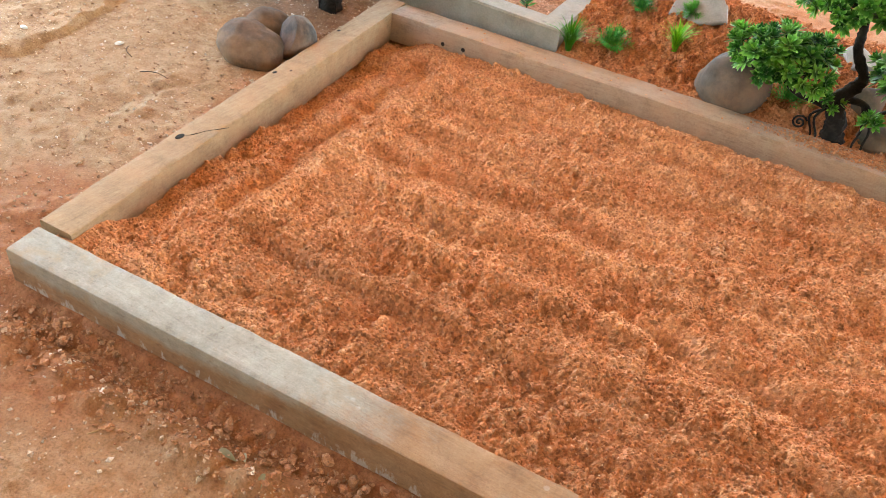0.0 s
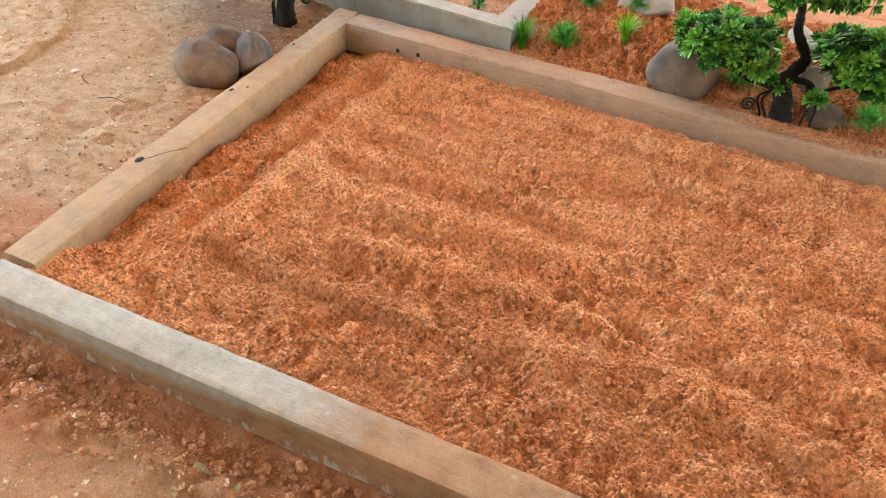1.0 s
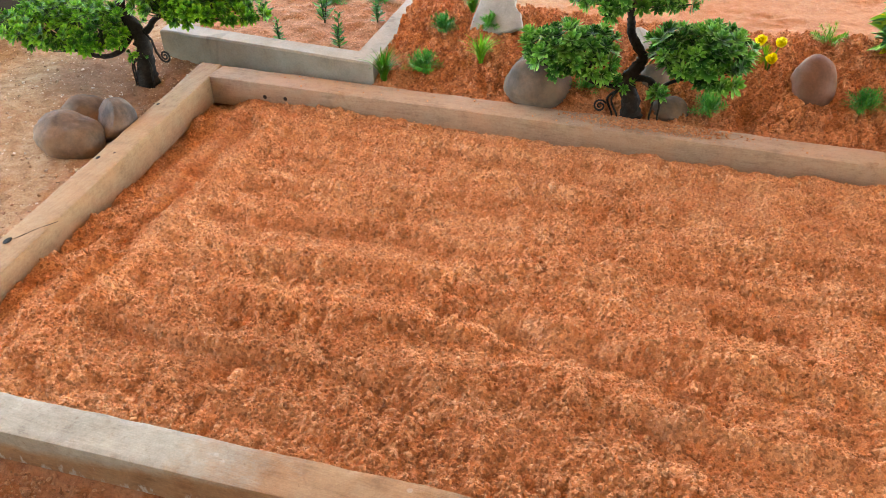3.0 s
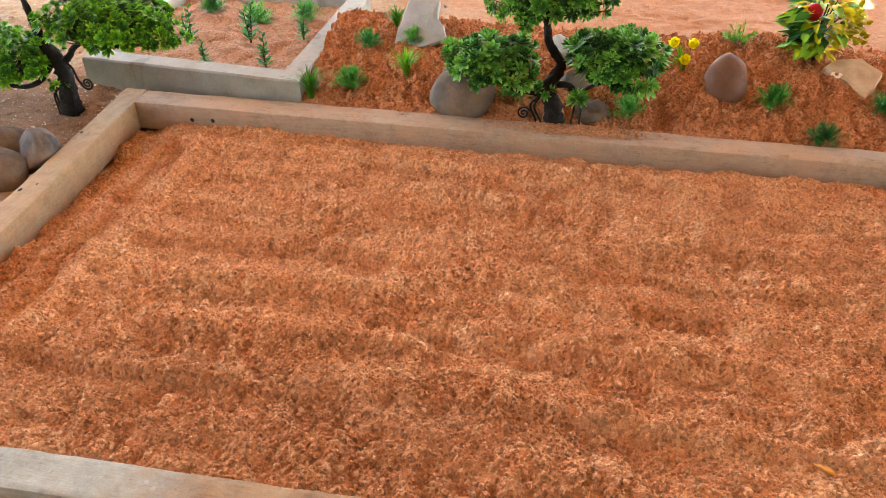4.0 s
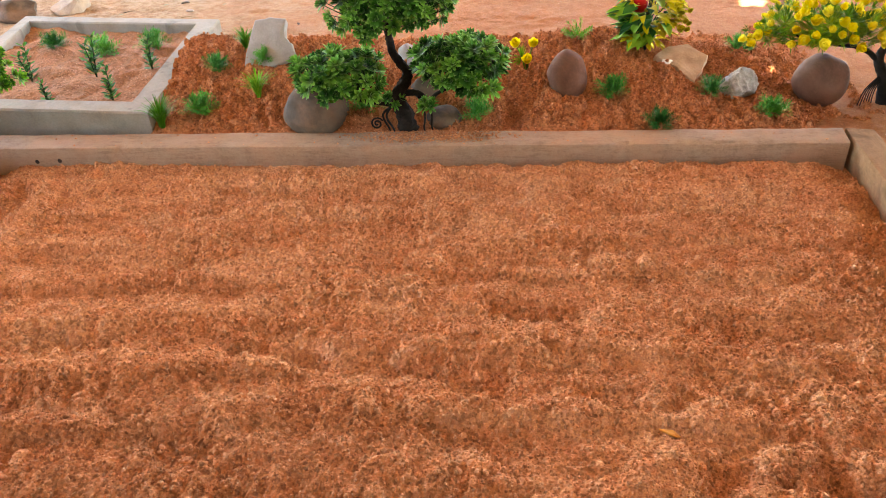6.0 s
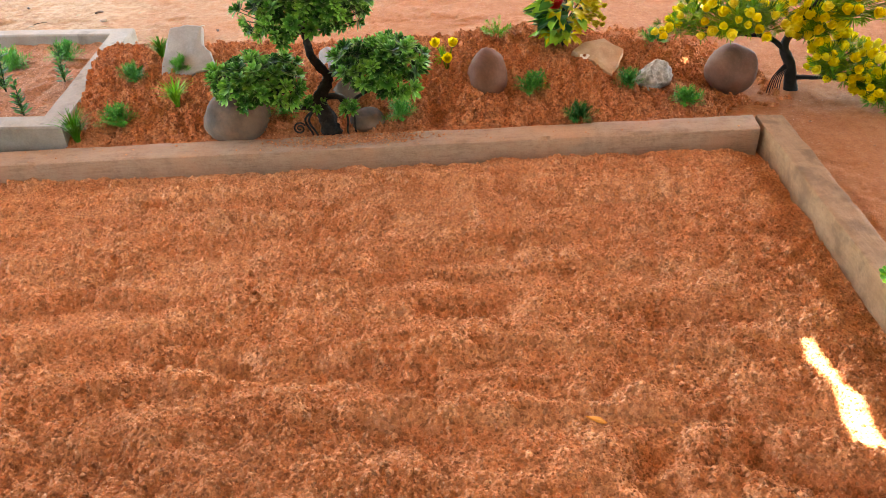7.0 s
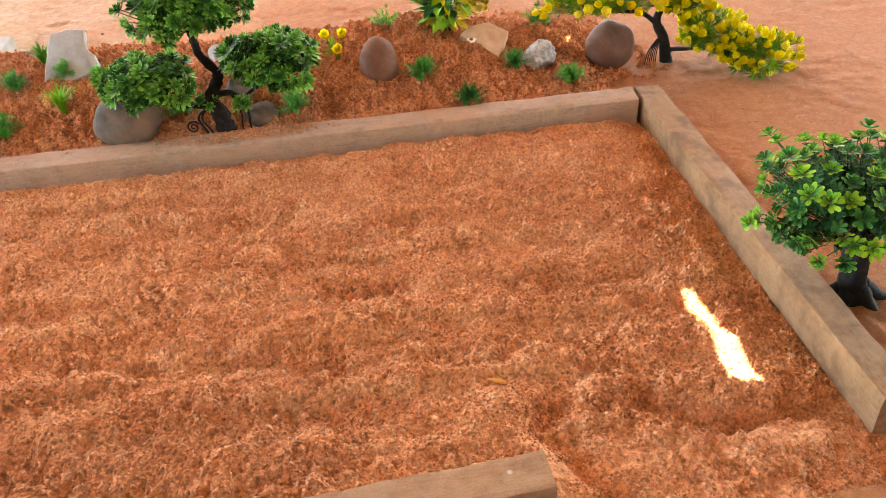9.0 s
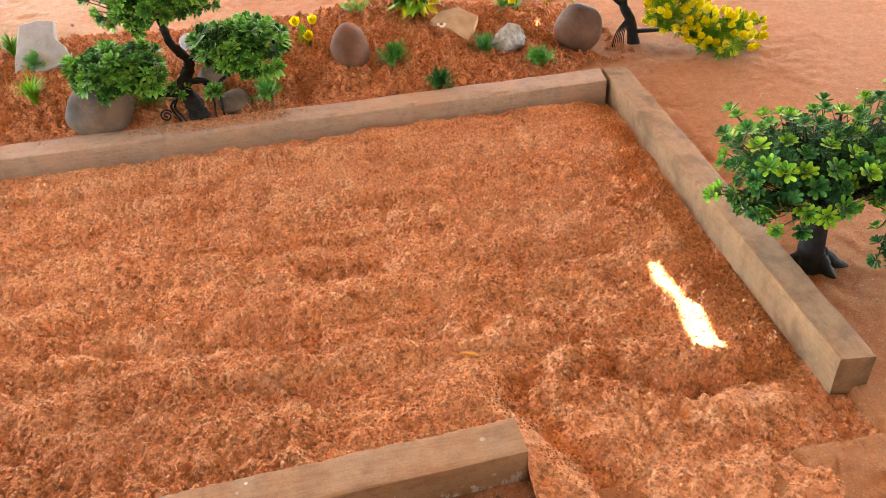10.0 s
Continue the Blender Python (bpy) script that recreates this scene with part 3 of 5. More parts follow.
def bed_height(x, y):
    z = bed_base(x, y)
    turned = clumpy(x, y)
    z = z + 0.020 * rough(x, y, 0.13, 3, 21, 0.6) + 0.024 * turned * (billow(x, y, 0.07, 2, 130) - 0.3)
    # the soil sinks towards the timbers at both ends
    left, right = np.maximum(0, x - side_x(y, *LEFT_IN)), np.maximum(0, side_x(y, *RIGHT_IN) - x)
    z = z - 0.066 * np.exp(-(left / 0.14) ** 2) * sm(-1.78, -1.5, y) * (1 + 0.7 * rough(x, y, 0.13, 2, 85)) - 0.040 * np.exp(-(right / 0.11) ** 2)
    z = z - 0.014 * np.exp(-(y / 0.07) ** 2)
    # crumbs of three sizes piled on one another
    wx, wy = x + 0.003 * perlin(x, y, 0.014, 71), y + 0.003 * perlin(x, y, 0.014, 72)
    small = lumps(wx, wy, 0.0102, 101, 0.92, 0.28, 0.62)
    middle = lumps(wx, wy, 0.018, 111, 0.45, 0.12, 0.46) * np.clip(turned, 0.5, 1.15)
    large = lumps(wx, wy, 0.050, 121, 0.22, 0.08, 0.30) * np.clip(turned, 0.3, 1.1)
    crumb = np.maximum(np.maximum(0.75 * small, 0.8 * middle + 0.3 * small), 0.8 * large + 0.35 * small)
    z = z + crumb * (1 - 0.45 * sm(2.2, 2.8, x) * sm(-1.2, -1.6, y) - 0.3 * sm(2.3, 2.6, x) * sm(-1.7, -1.95, y))
    # no soil stands over the timbers
    edge = np.minimum(np.minimum(y - near_y(x), left), 0.1)
    return np.minimum(z, 0.083 + 0.6 * np.maximum(edge, 0))


def soil_area(x, y):
    return in_bed(x, y) | ((x > 2.556) & (x < 3.75) & (y < -1.6) & (y > -2.18))


def bed_skirt(x, y):
    """The heap thins out into the yard where the frame is open."""
    z = bed_height(x, y)
    wander = 0.16 * rough(x, y, 0.3, 3, 90)
    out = np.maximum(sm(-1.80, -2.14, y + wander), sm(3.40, 3.72, x + wander) * sm(-1.60, -1.70, y)) * (x > 2.3)
    return z * (1 - out) + (ground_z(x, y) + 0.006 * rough(x, y, 0.2, 3, 5) - 0.035 * sm(0.5, 1.0, out)) * out


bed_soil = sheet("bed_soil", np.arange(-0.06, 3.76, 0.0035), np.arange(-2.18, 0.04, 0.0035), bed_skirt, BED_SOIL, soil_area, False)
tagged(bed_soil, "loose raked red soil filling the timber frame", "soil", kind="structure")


# ---- the mound of soil behind the far beam ----
def garden_base(x, y):
    hump = np.interp(y, [0.05, 0.12, 0.3, 0.5, 0.68, 0.85, 1.0, 1.2, 1.4], [0.045, 0.05, 0.10, 0.16, 0.195, 0.19, 0.12, 0.02, -0.05])
    side = 1 - 0.55 * sm(2.6, 3.2, x) - 0.6 * sm(3.2, 3.6, x)
    return ground_z(x, y) + hump * side


def garden_height(x, y):
    z = garden_base(x, y) + 0.035 * rough(x, y, 0.35, 4, 200) + 0.02 * rough(x, y, 0.09, 4, 210, 0.6)
    z = z + np.maximum(0.9 * lumps(x, y, 0.060, 241, 0.4, 0.10, 0.36), 0.9 * lumps(x, y, 0.034, 221, 0.5, 0.12, 0.45)) + 0.9 * lumps(x, y, 0.018, 231, 0.8, 0.25, 0.58)
    z = z + 0.045 * (billow(x, y, 0.075, 3, 260) - 0.3)
    z = z - 0.08 * sm(3.28, 3.42, x) * sm(0.35, 0.2, y)
    # a dug hole beside the yellow flowers; no soil stands over the beam
    z = z - 0.07 * np.exp(-(((x - 2.17) / 0.09) ** 2 + ((y - 0.29) / 0.08) ** 2))
    return np.where(y < 0.2, np.minimum(z, 0.075 + 0.5 * np.maximum(0, y - 0.135)), z)


garden_soil = sheet("garden_soil", np.arange(0.60, 3.70, 0.0055), np.arange(0.09, 1.42, 0.0055), garden_height, GARDEN_SOIL, lambda x, y: x > 0.68 - 0.056 * (y - 0.176), False)
tagged(garden_soil, "mound of damp crumbly red soil behind the beam", "soil", kind="structure")


def on_garden(x, y):
    return float(max(garden_base(np.array([x]), np.array([y]))[0], ground_z(np.array([x]), np.array([y]))[0])) + 0.006


def on_ground(x, y):
    return float(yard_height(np.array([float(x)]), np.array([float(y)]))[0])


def on_bed(x, y):
    return float(bed_skirt(np.array([float(x)]), np.array([float(y)]))[0])


# ---- crumbs and grit ----
def crumbs(name, points, sizes, mat, label, category, seed, flat=0.75, simple=False):
    """Many small angular clods in one mesh."""
    rng = np.random.default_rng(seed)
    bm = bmesh.new()
    bmesh.ops.create_icosphere(bm, subdivisions=1, radius=1)
    base = np.array([v.co[:] for v in bm.verts])
    tris = np.array([[v.index for v in f.verts] for f in bm.faces])
    bm.free()
    if simple == "caps":
        turn = np.arange(6) * 2 * np.pi / 6
        ring = np.stack([np.cos(turn), np.sin(turn), np.zeros(6)], -1)
        base = np.concatenate([ring + (0, 0, -0.6), ring * 0.78 + (0, 0, 0.45), [(0.1, 0.0, 0.9)]])
        tris = np.array([f for k in range(6) for f in ((k, (k + 1) % 6, 6 + k), ((k + 1) % 6, 6 + (k + 1) % 6, 6 + k), (6 + k, 6 + (k + 1) % 6, 12))])
    elif simple:
        base = np.array([(1, 0, 0), (0, 1, 0), (-1, 0, 0), (0, -1, 0), (0, 0, 1), (0, 0, -1)], float)
        tris = np.array([(0, 1, 4), (1, 2, 4), (2, 3, 4), (3, 0, 4), (1, 0, 5), (2, 1, 5), (3, 2, 5), (0, 3, 5)])
    n, k = len(points), len(base)
    shape = base[None] * (1 + 0.18 * rng.standard_normal((n, k, 1)))
    shape = shape * (sizes[:, None, None] * rng.uniform(0.7, 1.3, (n, 1, 3)))
    shape[:, :, 2] *= flat
    a = rng.uniform(0, 2 * np.pi, n)
    c, s = np.cos(a)[:, None], np.sin(a)[:, None]
    x, y, z = shape[:, :, 0] * c - shape[:, :, 1] * s, shape[:, :, 0] * s + shape[:, :, 1] * c, shape[:, :, 2]
    b = rng.uniform(-1, 1, n) * (0.45 if simple == "caps" else 1)
    c, s = np.cos(b)[:, None], np.sin(b)[:, None]
    y, z = y * c - z * s, y * s + z * c
    verts = np.stack([x, y, z], -1) + points[:, None, :]
    faces = (tris[None] + (np.arange(n) * k)[:, None, None]).reshape(-1, 3)
    return tagged(mesh_object(name, verts.reshape(-1, 3), faces, mat, simple == "caps"), label, category, kind="stuff")


rng = np.random.default_rng(4)
px, py = np.meshgrid(np.arange(0.0, 3.6, 0.0102), np.arange(-2.1, 0.0, 0.0102))
px = (px + rng.uniform(-0.005, 0.005, px.shape)).ravel()
py = (py + rng.uniform(-0.0024, 0.0024, py.shape)).ravel()
stay = in_bed(px, py) & (px > side_x(py, *LEFT_IN) + 0.006) & (px < side_x(py, *RIGHT_IN) - 0.006) & (py < -0.006) & (py > near_y(px) + 0.006)
stay |= (px > 2.60) & (px < 3.6) & (py < -1.7) & (rng.random(len(px)) < sm(-2.1, -1.7, py))
stay &= rng.random(len(px)) < 0.9
px, py = px[stay], py[stay]
sz = 0.0026 + 0.0026 * rng.random(len(px)) ** 2 + 0.0040 * rng.random(len(px)) ** 16
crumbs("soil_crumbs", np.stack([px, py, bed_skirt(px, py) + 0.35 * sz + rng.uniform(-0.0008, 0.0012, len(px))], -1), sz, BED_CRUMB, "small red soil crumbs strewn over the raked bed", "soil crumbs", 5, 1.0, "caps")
qx, qy = rng.uniform(0.02, 3.4, 30000), rng.uniform(-1.75, -0.01, 30000)
stay = in_bed(qx, qy) & (qx > side_x(qy, *LEFT_IN) + 0.012) & (qx < side_x(qy, *RIGHT_IN) - 0.012) & (qy > near_y(qx) + 0.012) & (rng.random(30000) < 0.35 * clumpy(qx, qy) ** 2)
qx, qy = qx[stay], qy[stay]
sz = 0.0034 + 0.0070 * rng.random(len(qx)) ** 6
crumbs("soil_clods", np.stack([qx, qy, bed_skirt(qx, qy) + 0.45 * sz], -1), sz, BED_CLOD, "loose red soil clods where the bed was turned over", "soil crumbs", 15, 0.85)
px, py = rng.uniform(0.7, 3.45, 9000), rng.uniform(0.135, 1.1, 9000)
sz = 0.003 + 0.0045 * rng.random(len(px)) ** 2 + 0.006 * rng.random(len(px)) ** 9
crumbs("garden_crumbs", np.stack([px, py, garden_height(px, py) + 0.5 * sz], -1), sz, GARDEN_CRUMB, "dark red clods strewn over the mound", "soil crumbs", 6, 0.85)
px, py = rng.uniform(-1.4, 0.25, 15000), rng.uniform(-2.3, 1.2, 15000)
fx = rng.uniform(0.1, 4.4, 2600)
fy = np.where(fx < 2.5, rng.uniform(-2.35, -1.9, 2600), rng.uniform(-2.2, 0.6, 2600))
fx = np.where((fx > 2.5) & (np.arange(2600) % 5 > 0), fx - 2.4, fx)
fy = np.where(fx < 2.5, np.minimum(fy, -1.92 - 0.1 * rng.random(2600)), fy)
px, py = np.concatenate([px, fx]), np.concatenate([py, fy])
stay = ~in_bed(px, py)
px, py = px[stay], py[stay]
sz = 0.0021 + 0.007 * rng.random(len(px)) ** 5
crumbs("yard_grit", np.stack([px, py, yard_height(px, py) + 0.15 * sz], -1), sz, soil_material("mixed_grit", (0.28, 0.14, 0.08), (0.46, 0.29, 0.18), (0.62, 0.46, 0.32), (0.75, 0.66, 0.55), 0.01, grains=0.85), "fine pale and rusty grit on the trodden ground", "grit", 7, 0.6, True)
tx = rng.uniform(0.2, 2.5, 2600)
ty = near_y(tx) - 0.115 - np.abs(rng.normal(0.05, 0.07, 2600))
sz = 0.003 + 0.010 * rng.random(2600) ** 5
crumbs("trench_clods", np.stack([tx, ty, yard_height(tx, ty) + 0.25 * sz], -1), sz, soil_material("pressed_clods", (0.32, 0.145, 0.07), (0.44, 0.22, 0.115), (0.53, 0.31, 0.18), (0.6, 0.4, 0.25), 0.02), "pressed clods of soil along the timber", "soil crumbs", 8)


# ---- the timber frame ----
def timber(name, corners, top, bottom, mat, label, chips=(), seed=0, wear=0.0025):
    """A sawn beam. corners: inner start, inner end, outer start, outer end of its top, in plan.
    chips: (place along it, half length, depth) of broken places on the inner top edge."""
    a, b, c, d = (np.array(p, float) for p in corners)
    length = np.linalg.norm(b - a)
    n = int(length / 0.012) + 2
    u = np.linspace(0, 1, n)
    # section: across 0 = inner face, 1 = outer face; height 0 = bottom, 1 = top
    r = 0.055
    across = np.array([0, 0, 0, 0, 0.015, r, 0.2, 0.4, 0.6, 0.8, 1 - r, 0.985, 1, 1, 1, 1, 0.66, 0.33])
    high = np.array([0, 0.35, 0.7, 1 - r, 0.985, 1, 1, 1, 1, 1, 1, 0.985, 1 - r, 0.7, 0.35, 0, 0, 0])
    k = len(across)
    inner, outer = a + u[:, None] * (b - a), c + u[:, None] * (d - c)
    xy = inner[:, None] + across[None, :, None] * (outer - inner)[:, None]
    z = np.broadcast_to(bottom + high * (top - bottom), (n, k)).copy()
    s = np.broadcast_to((u * length)[:, None], (n, k))
    ring = np.broadcast_to(np.cumsum(np.r_[0, np.hypot(np.diff(across) * 0.1, np.diff(high) * 0.1)]), (n, k))
    bump = wear * rough(s, ring + 0 * s, 0.16, 4, seed, 0.6)
    side = (across - 0.5)[None, :, None] * 2
    way = (outer - inner) / np.linalg.norm(outer - inner, axis=1)[:, None]
    xy = xy + (bump[:, :, None] * side) * way[:, None]
    z = z + bump * (high > 0.9)
    for place, half, depth in chips:
        w = np.exp(-((s - place) / half) ** 4) * (0.7 + 0.9 * rough(s, ring + 0 * s, 0.03, 3, seed + 9))
        edge = np.exp(-((across[None] - 0.03) / 0.10) ** 2) * sm(0.62, 0.95, high[None])
        xy = xy + (w * edge * depth)[:, :, None] * way[:, None]
        z = z - w * edge * depth * 0.8
    verts = np.concatenate([xy, z[:, :, None]], 2).reshape(-1, 3)
    i, j = np.meshgrid(np.arange(n - 1), np.arange(k), indexing="ij")
    p = (i * k + j).ravel()
    q = (i * k + (j + 1) % k).ravel()
    bm = bmesh.new()
    vs = [bm.verts.new(v) for v in verts]
    for p0, q0 in zip(p, q):
        bm.faces.new((vs[p0], vs[p0 + k], vs[q0 + k], vs[q0]))
    for at in (0, (n - 1) * k):
        bm.faces.new(vs[at:at + k])
    ob = part(name, bm, mat, smooth=True)
    ob.data.set_sharp_from_angle(angle=radians(38))
    return tagged(ob, label, "timber beam", "frame of the bed")


timber("timber_beam", ((0.160, -1.774), (2.553, -1.662), (0.176, -1.876), (2.556, -1.765)), 0.10, 0.004, WOOD_NEAR,
       "old timber beam smeared with grey cement, front of the frame", (), 3)
timber("timber_beam", ((0.246, -1.752), (-0.012, 0.128), (0.134, -1.755), (-0.112, 0.128)), 0.10, -0.02, WOOD_LEFT,
       "yellowish timber beam with knots beside the swept ground", ((0.35, 0.04, 0.006), (0.62, 0.05, 0.006), (1.2, 0.06, 0.004)), 5)
timber("timber_beam", ((0.0, 0.0), (3.402, 0.0), (0.0, 0.128), (3.414, 0.124)), 0.10, -0.02, WOOD_FAR,
       "dusty timber beam with a splintered edge along the mound", ((0.62, 0.03, 0.010), (1.62, 0.02, 0.014), (2.58, 0.03, 0.014), (2.80, 0.06, 0.012), (2.93, 0.08, 0.014), (3.08, 0.06, 0.010)), 7, 0.003)
timber("timber_beam", ((3.357, -1.675), (3.428, 0.126), (3.446, -1.684), (3.530, 0.105)), 0.10, -0.02, WOOD_RIGHT,
       "brown stained timber beam beside the small tree", ((0.5, 0.06, 0.006), (0.95, 0.05, 0.005)), 9, 0.004)


bx = np.concatenate([rng.normal(1.84, 0.14, 2200), rng.uniform(0.1, 3.38, 120)])
by = np.concatenate([np.clip(rng.normal(0.085, 0.028, 2200), 0.012, 0.122), rng.uniform(0.012, 0.12, 120)])
sz = 0.0016 + 0.0034 * rng.random(len(bx)) ** 3
crumbs("beam_crumbs", np.stack([bx, by, 0.1005 + 0.35 * sz], -1), sz, BED_CRUMB, "red soil crumbs spilt on the top of the timber", "soil crumbs", 9, 0.7)


def knot(x, y, z, size, turn):
    """A dark knot hole in a beam's face, with its rim."""
    bm = bmesh.new()
    bmesh.ops.create_uvsphere(bm, u_segments=12, v_segments=6, radius=size)
    for v in bm.verts:
        v.co.x *= 1.6
        v.co.z *= 0.18
    ob = part("knot", bm, BARK)
    ob.matrix_world = pose(x, y, z, 0, 0, turn)
    return tagged(ob, "small dark knot in the timber", "knot", "knots of the frame")


for x, y, size in ((0.099, -1.256, 0.011), (0.023, -0.747, 0.007), (0.055, -0.70, 0.004), (-0.036, -0.306, 0.006)):
    knot(x, y, 0.1015, size, 98)
# two dark stains on the far beam's inner face, as flat ellipsoids
for x, z in ((0.26, 0.04), (0.355, 0.044)):
    bm = bmesh.new()
    bmesh.ops.create_uvsphere(bm, u_segments=12, v_segments=6, radius=0.009)
    for v in bm.verts:
        v.co.y *= 0.2
    hole = part("knot", bm, DARK_BROWN)
    hole.location = (x, -0.001, z)
    tagged(hole, "dark stain on the far timber's inner face", "hole", "knots of the frame")


# ---- the concrete planter ----
def wall_block(name, pts, top, bottom, mat, parent, seed):
    """A cast wall of four plan corners with rough edges."""
    pts = [np.array(p, float) for p in pts]
    bm = bmesh.new()
    n = max(4, int(np.linalg.norm(pts[1] - pts[0]) / 0.03))
    rows = []
    for i in range(n + 1):
        t = i / n
        p, q = pts[0] + t * (pts[1] - pts[0]), pts[3] + t * (pts[2] - pts[3])
        w = 0.003 * noise.noise((t * 9, seed, 0))
        e = 0.008
        m = (q - p) / np.linalg.norm(q - p)
        rows.append([bm.verts.new((*v, z)) for v, z in ((p, bottom), (p, top - e + w), (p + m * e, top + w), (q - m * e, top + 0.7 * w), (q, top - e + w), (q, bottom))])
    for r0, r1 in zip(rows, rows[1:]):
        for k in range(6):
            bm.faces.new((r0[k], r1[k], r1[(k + 1) % 6], r0[(k + 1) % 6]))
    bm.faces.new(rows[0])
    bm.faces.new(rows[-1])
    ob = part(name, bm, mat, parent, smooth=False)
    return ob


planter = empty("planter", (0, 0, 0), 0, "square planter of grey cast concrete walls filled with sand", "planter")
PO = ((0.682, 0.176), (0.615, 1.375), (-0.535, 1.50), (-0.40, 0.262))
PI = ((0.568, 0.293), (0.505, 1.30), (-0.462, 1.40), (-0.295, 0.362))
wall_block("front_wall", (PO[3], PO[0], PI[0], PI[3]), 0.17, 0.02, CONCRETE, planter, 1)
wall_block("side_wall", (PO[0], PO[1], PI[1], PI[0]), 0.17, 0.02, CONCRETE, planter, 2)
wall_block("back_wall", (PO[1], PO[2], PI[2], PI[1]), 0.17, 0.02, CONCRETE, planter, 3)
wall_block("side_wall", (PO[2], PO[3], PI[3], PI[2]), 0.17, 0.02, CONCRETE, planter, 4)


def planter_height(x, y):
    return 0.122 + 0.040 * rough(x, y, 0.22, 4, 300) + 0.006 * rough(x, y, 0.05, 4, 305, 0.6) + 0.4 * lumps(x, y, 0.03, 310, 0.25, 0.1, 0.35)


def in_planter(x, y):
    keep = np.ones(len(x), bool)
    mid = [(np.array(p) + np.array(q)) / 2 for p, q in zip(PO, PI)]
    for p, q in zip(mid, mid[1:] + mid[:1]):
        keep &= (q[0] - p[0]) * (y - p[1]) - (q[1] - p[1]) * (x - p[0]) > 0
    return keep


planter_soil = sheet("planter_soil", np.arange(-0.52, 0.66, 0.009), np.arange(0.2, 1.46, 0.009), planter_height, PLANTER_SOIL, in_planter)
tagged(planter_soil, "pale red sand filling the concrete planter", "soil", kind="structure")


# ---- stones ----
def stone(name, at, radii, turn, mat, label, category="stone", group="", seed=0, amp=0.10, facets=0.0, tilt=(0, 0), fine=0.02, cuts=0):
    bm = bmesh.new()
    bmesh.ops.create_icosphere(bm, subdivisions=5, radius=1)
    r = random.Random(seed)
    planes = []
    for _ in range(cuts):
        w = Vector((r.uniform(-1, 1), r.uniform(-1, 1), r.uniform(-0.4, 1))).normalized()
        planes.append((w, r.uniform(0.55, 0.85)))
    off = Vector((seed * 3.1, seed * 1.7, seed))
    for v in bm.verts:
        p = v.co.copy()
        for w, far in planes:
            over = p.dot(w) - far
            if over > 0:
                p -= w * over * 0.95
        k = 1 + amp * noise.noise(p * 1.3 + off) + fine * noise.noise(p * 5 + off) + 0.5 * fine * noise.noise(p * 13 + off)
        if facets:
            k += facets * noise.noise(p * 3 + off) * abs(noise.noise(p * 7 + off))
        v.co = p * k
        v.co = Vector((v.co.x * radii[0], v.co.y * radii[1], v.co.z * radii[2]))
    ob = part(name, bm, mat)
    ob.matrix_world = pose(*at, tilt[0], tilt[1], turn)
    return tagged(ob, label, category, group)


stone("cobble", (-0.215, -0.605, 0.072), (0.138, 0.112, 0.092), -12, COBBLE, "large smooth brown river cobble on the swept ground", "stone", "cobbles", 2, 0.16, fine=0.03)
stone("cobble", (-0.285, -0.435, 0.075), (0.092, 0.09, 0.082), 20, COBBLE, "rounded grey-brown cobble behind the larger one", "stone", "cobbles", 5, 0.1)
stone("cobble", (-0.115, -0.47, 0.085), (0.075, 0.11, 0.092), 10, DARK_COBBLE, "dark veined cobble leaning against the timber beam", "stone", "cobbles", 7, 0.14, cuts=3)
stone("cobble", (1.365, 0.235, 0.15), (0.135, 0.115, 0.115), 25, GREY_COBBLE, "smooth grey-brown cobble under the bonsai branch", "stone", "cobbles", 11, 0.16)
stone("cobble", (2.39, 0.42, 0.195), (0.082, 0.085, 0.115), 12, PURPLE_COBBLE, "upright purple-brown egg-shaped cobble in the mound", "stone", "cobbles", 13, 0.07, tilt=(-18, 8), fine=0.008)
stone("cobble", (3.45, 0.50, 0.137), (0.112, 0.095, 0.112), -10, PURPLE_COBBLE, "broad brown cobble under the yellow-flowered tree", "stone", "cobbles", 17, 0.12, fine=0.01)
stone("rough_rock", (3.108, 0.465, 0.132), (0.080, 0.072, 0.076), 30, WHITE_STONE, "rough broken grey-white rock on the mound", "rock", "", 21, 0.12, 0.5, fine=0.10, cuts=4)
stone("cobble", (1.73, 0.60, 0.235), (0.07, 0.06, 0.06), 10, PALE_STONE, "pale stone behind the bonsai trunk", "stone", "stones behind the bonsai", 23, 0.15, cuts=5)
stone("cobble", (1.80, 0.40, 0.165), (0.075, 0.06, 0.07), 40, GREY_COBBLE, "grey stone behind the bonsai roots", "stone", "stones behind the bonsai", 24, 0.15, cuts=4)
stone("cobble", (1.885, 0.235, 0.105), (0.075, 0.06, 0.05), 15, GREY_COBBLE, "low dusty stone beside the bonsai roots", "stone", "stones behind the bonsai", 26, 0.15)
stone("pebble", (2.335, 0.325, 0.15), (0.032, 0.028, 0.022), 15, GARDEN_SOIL, "clod of red soil at the cobble's foot", "clod", "", 27, 0.15)


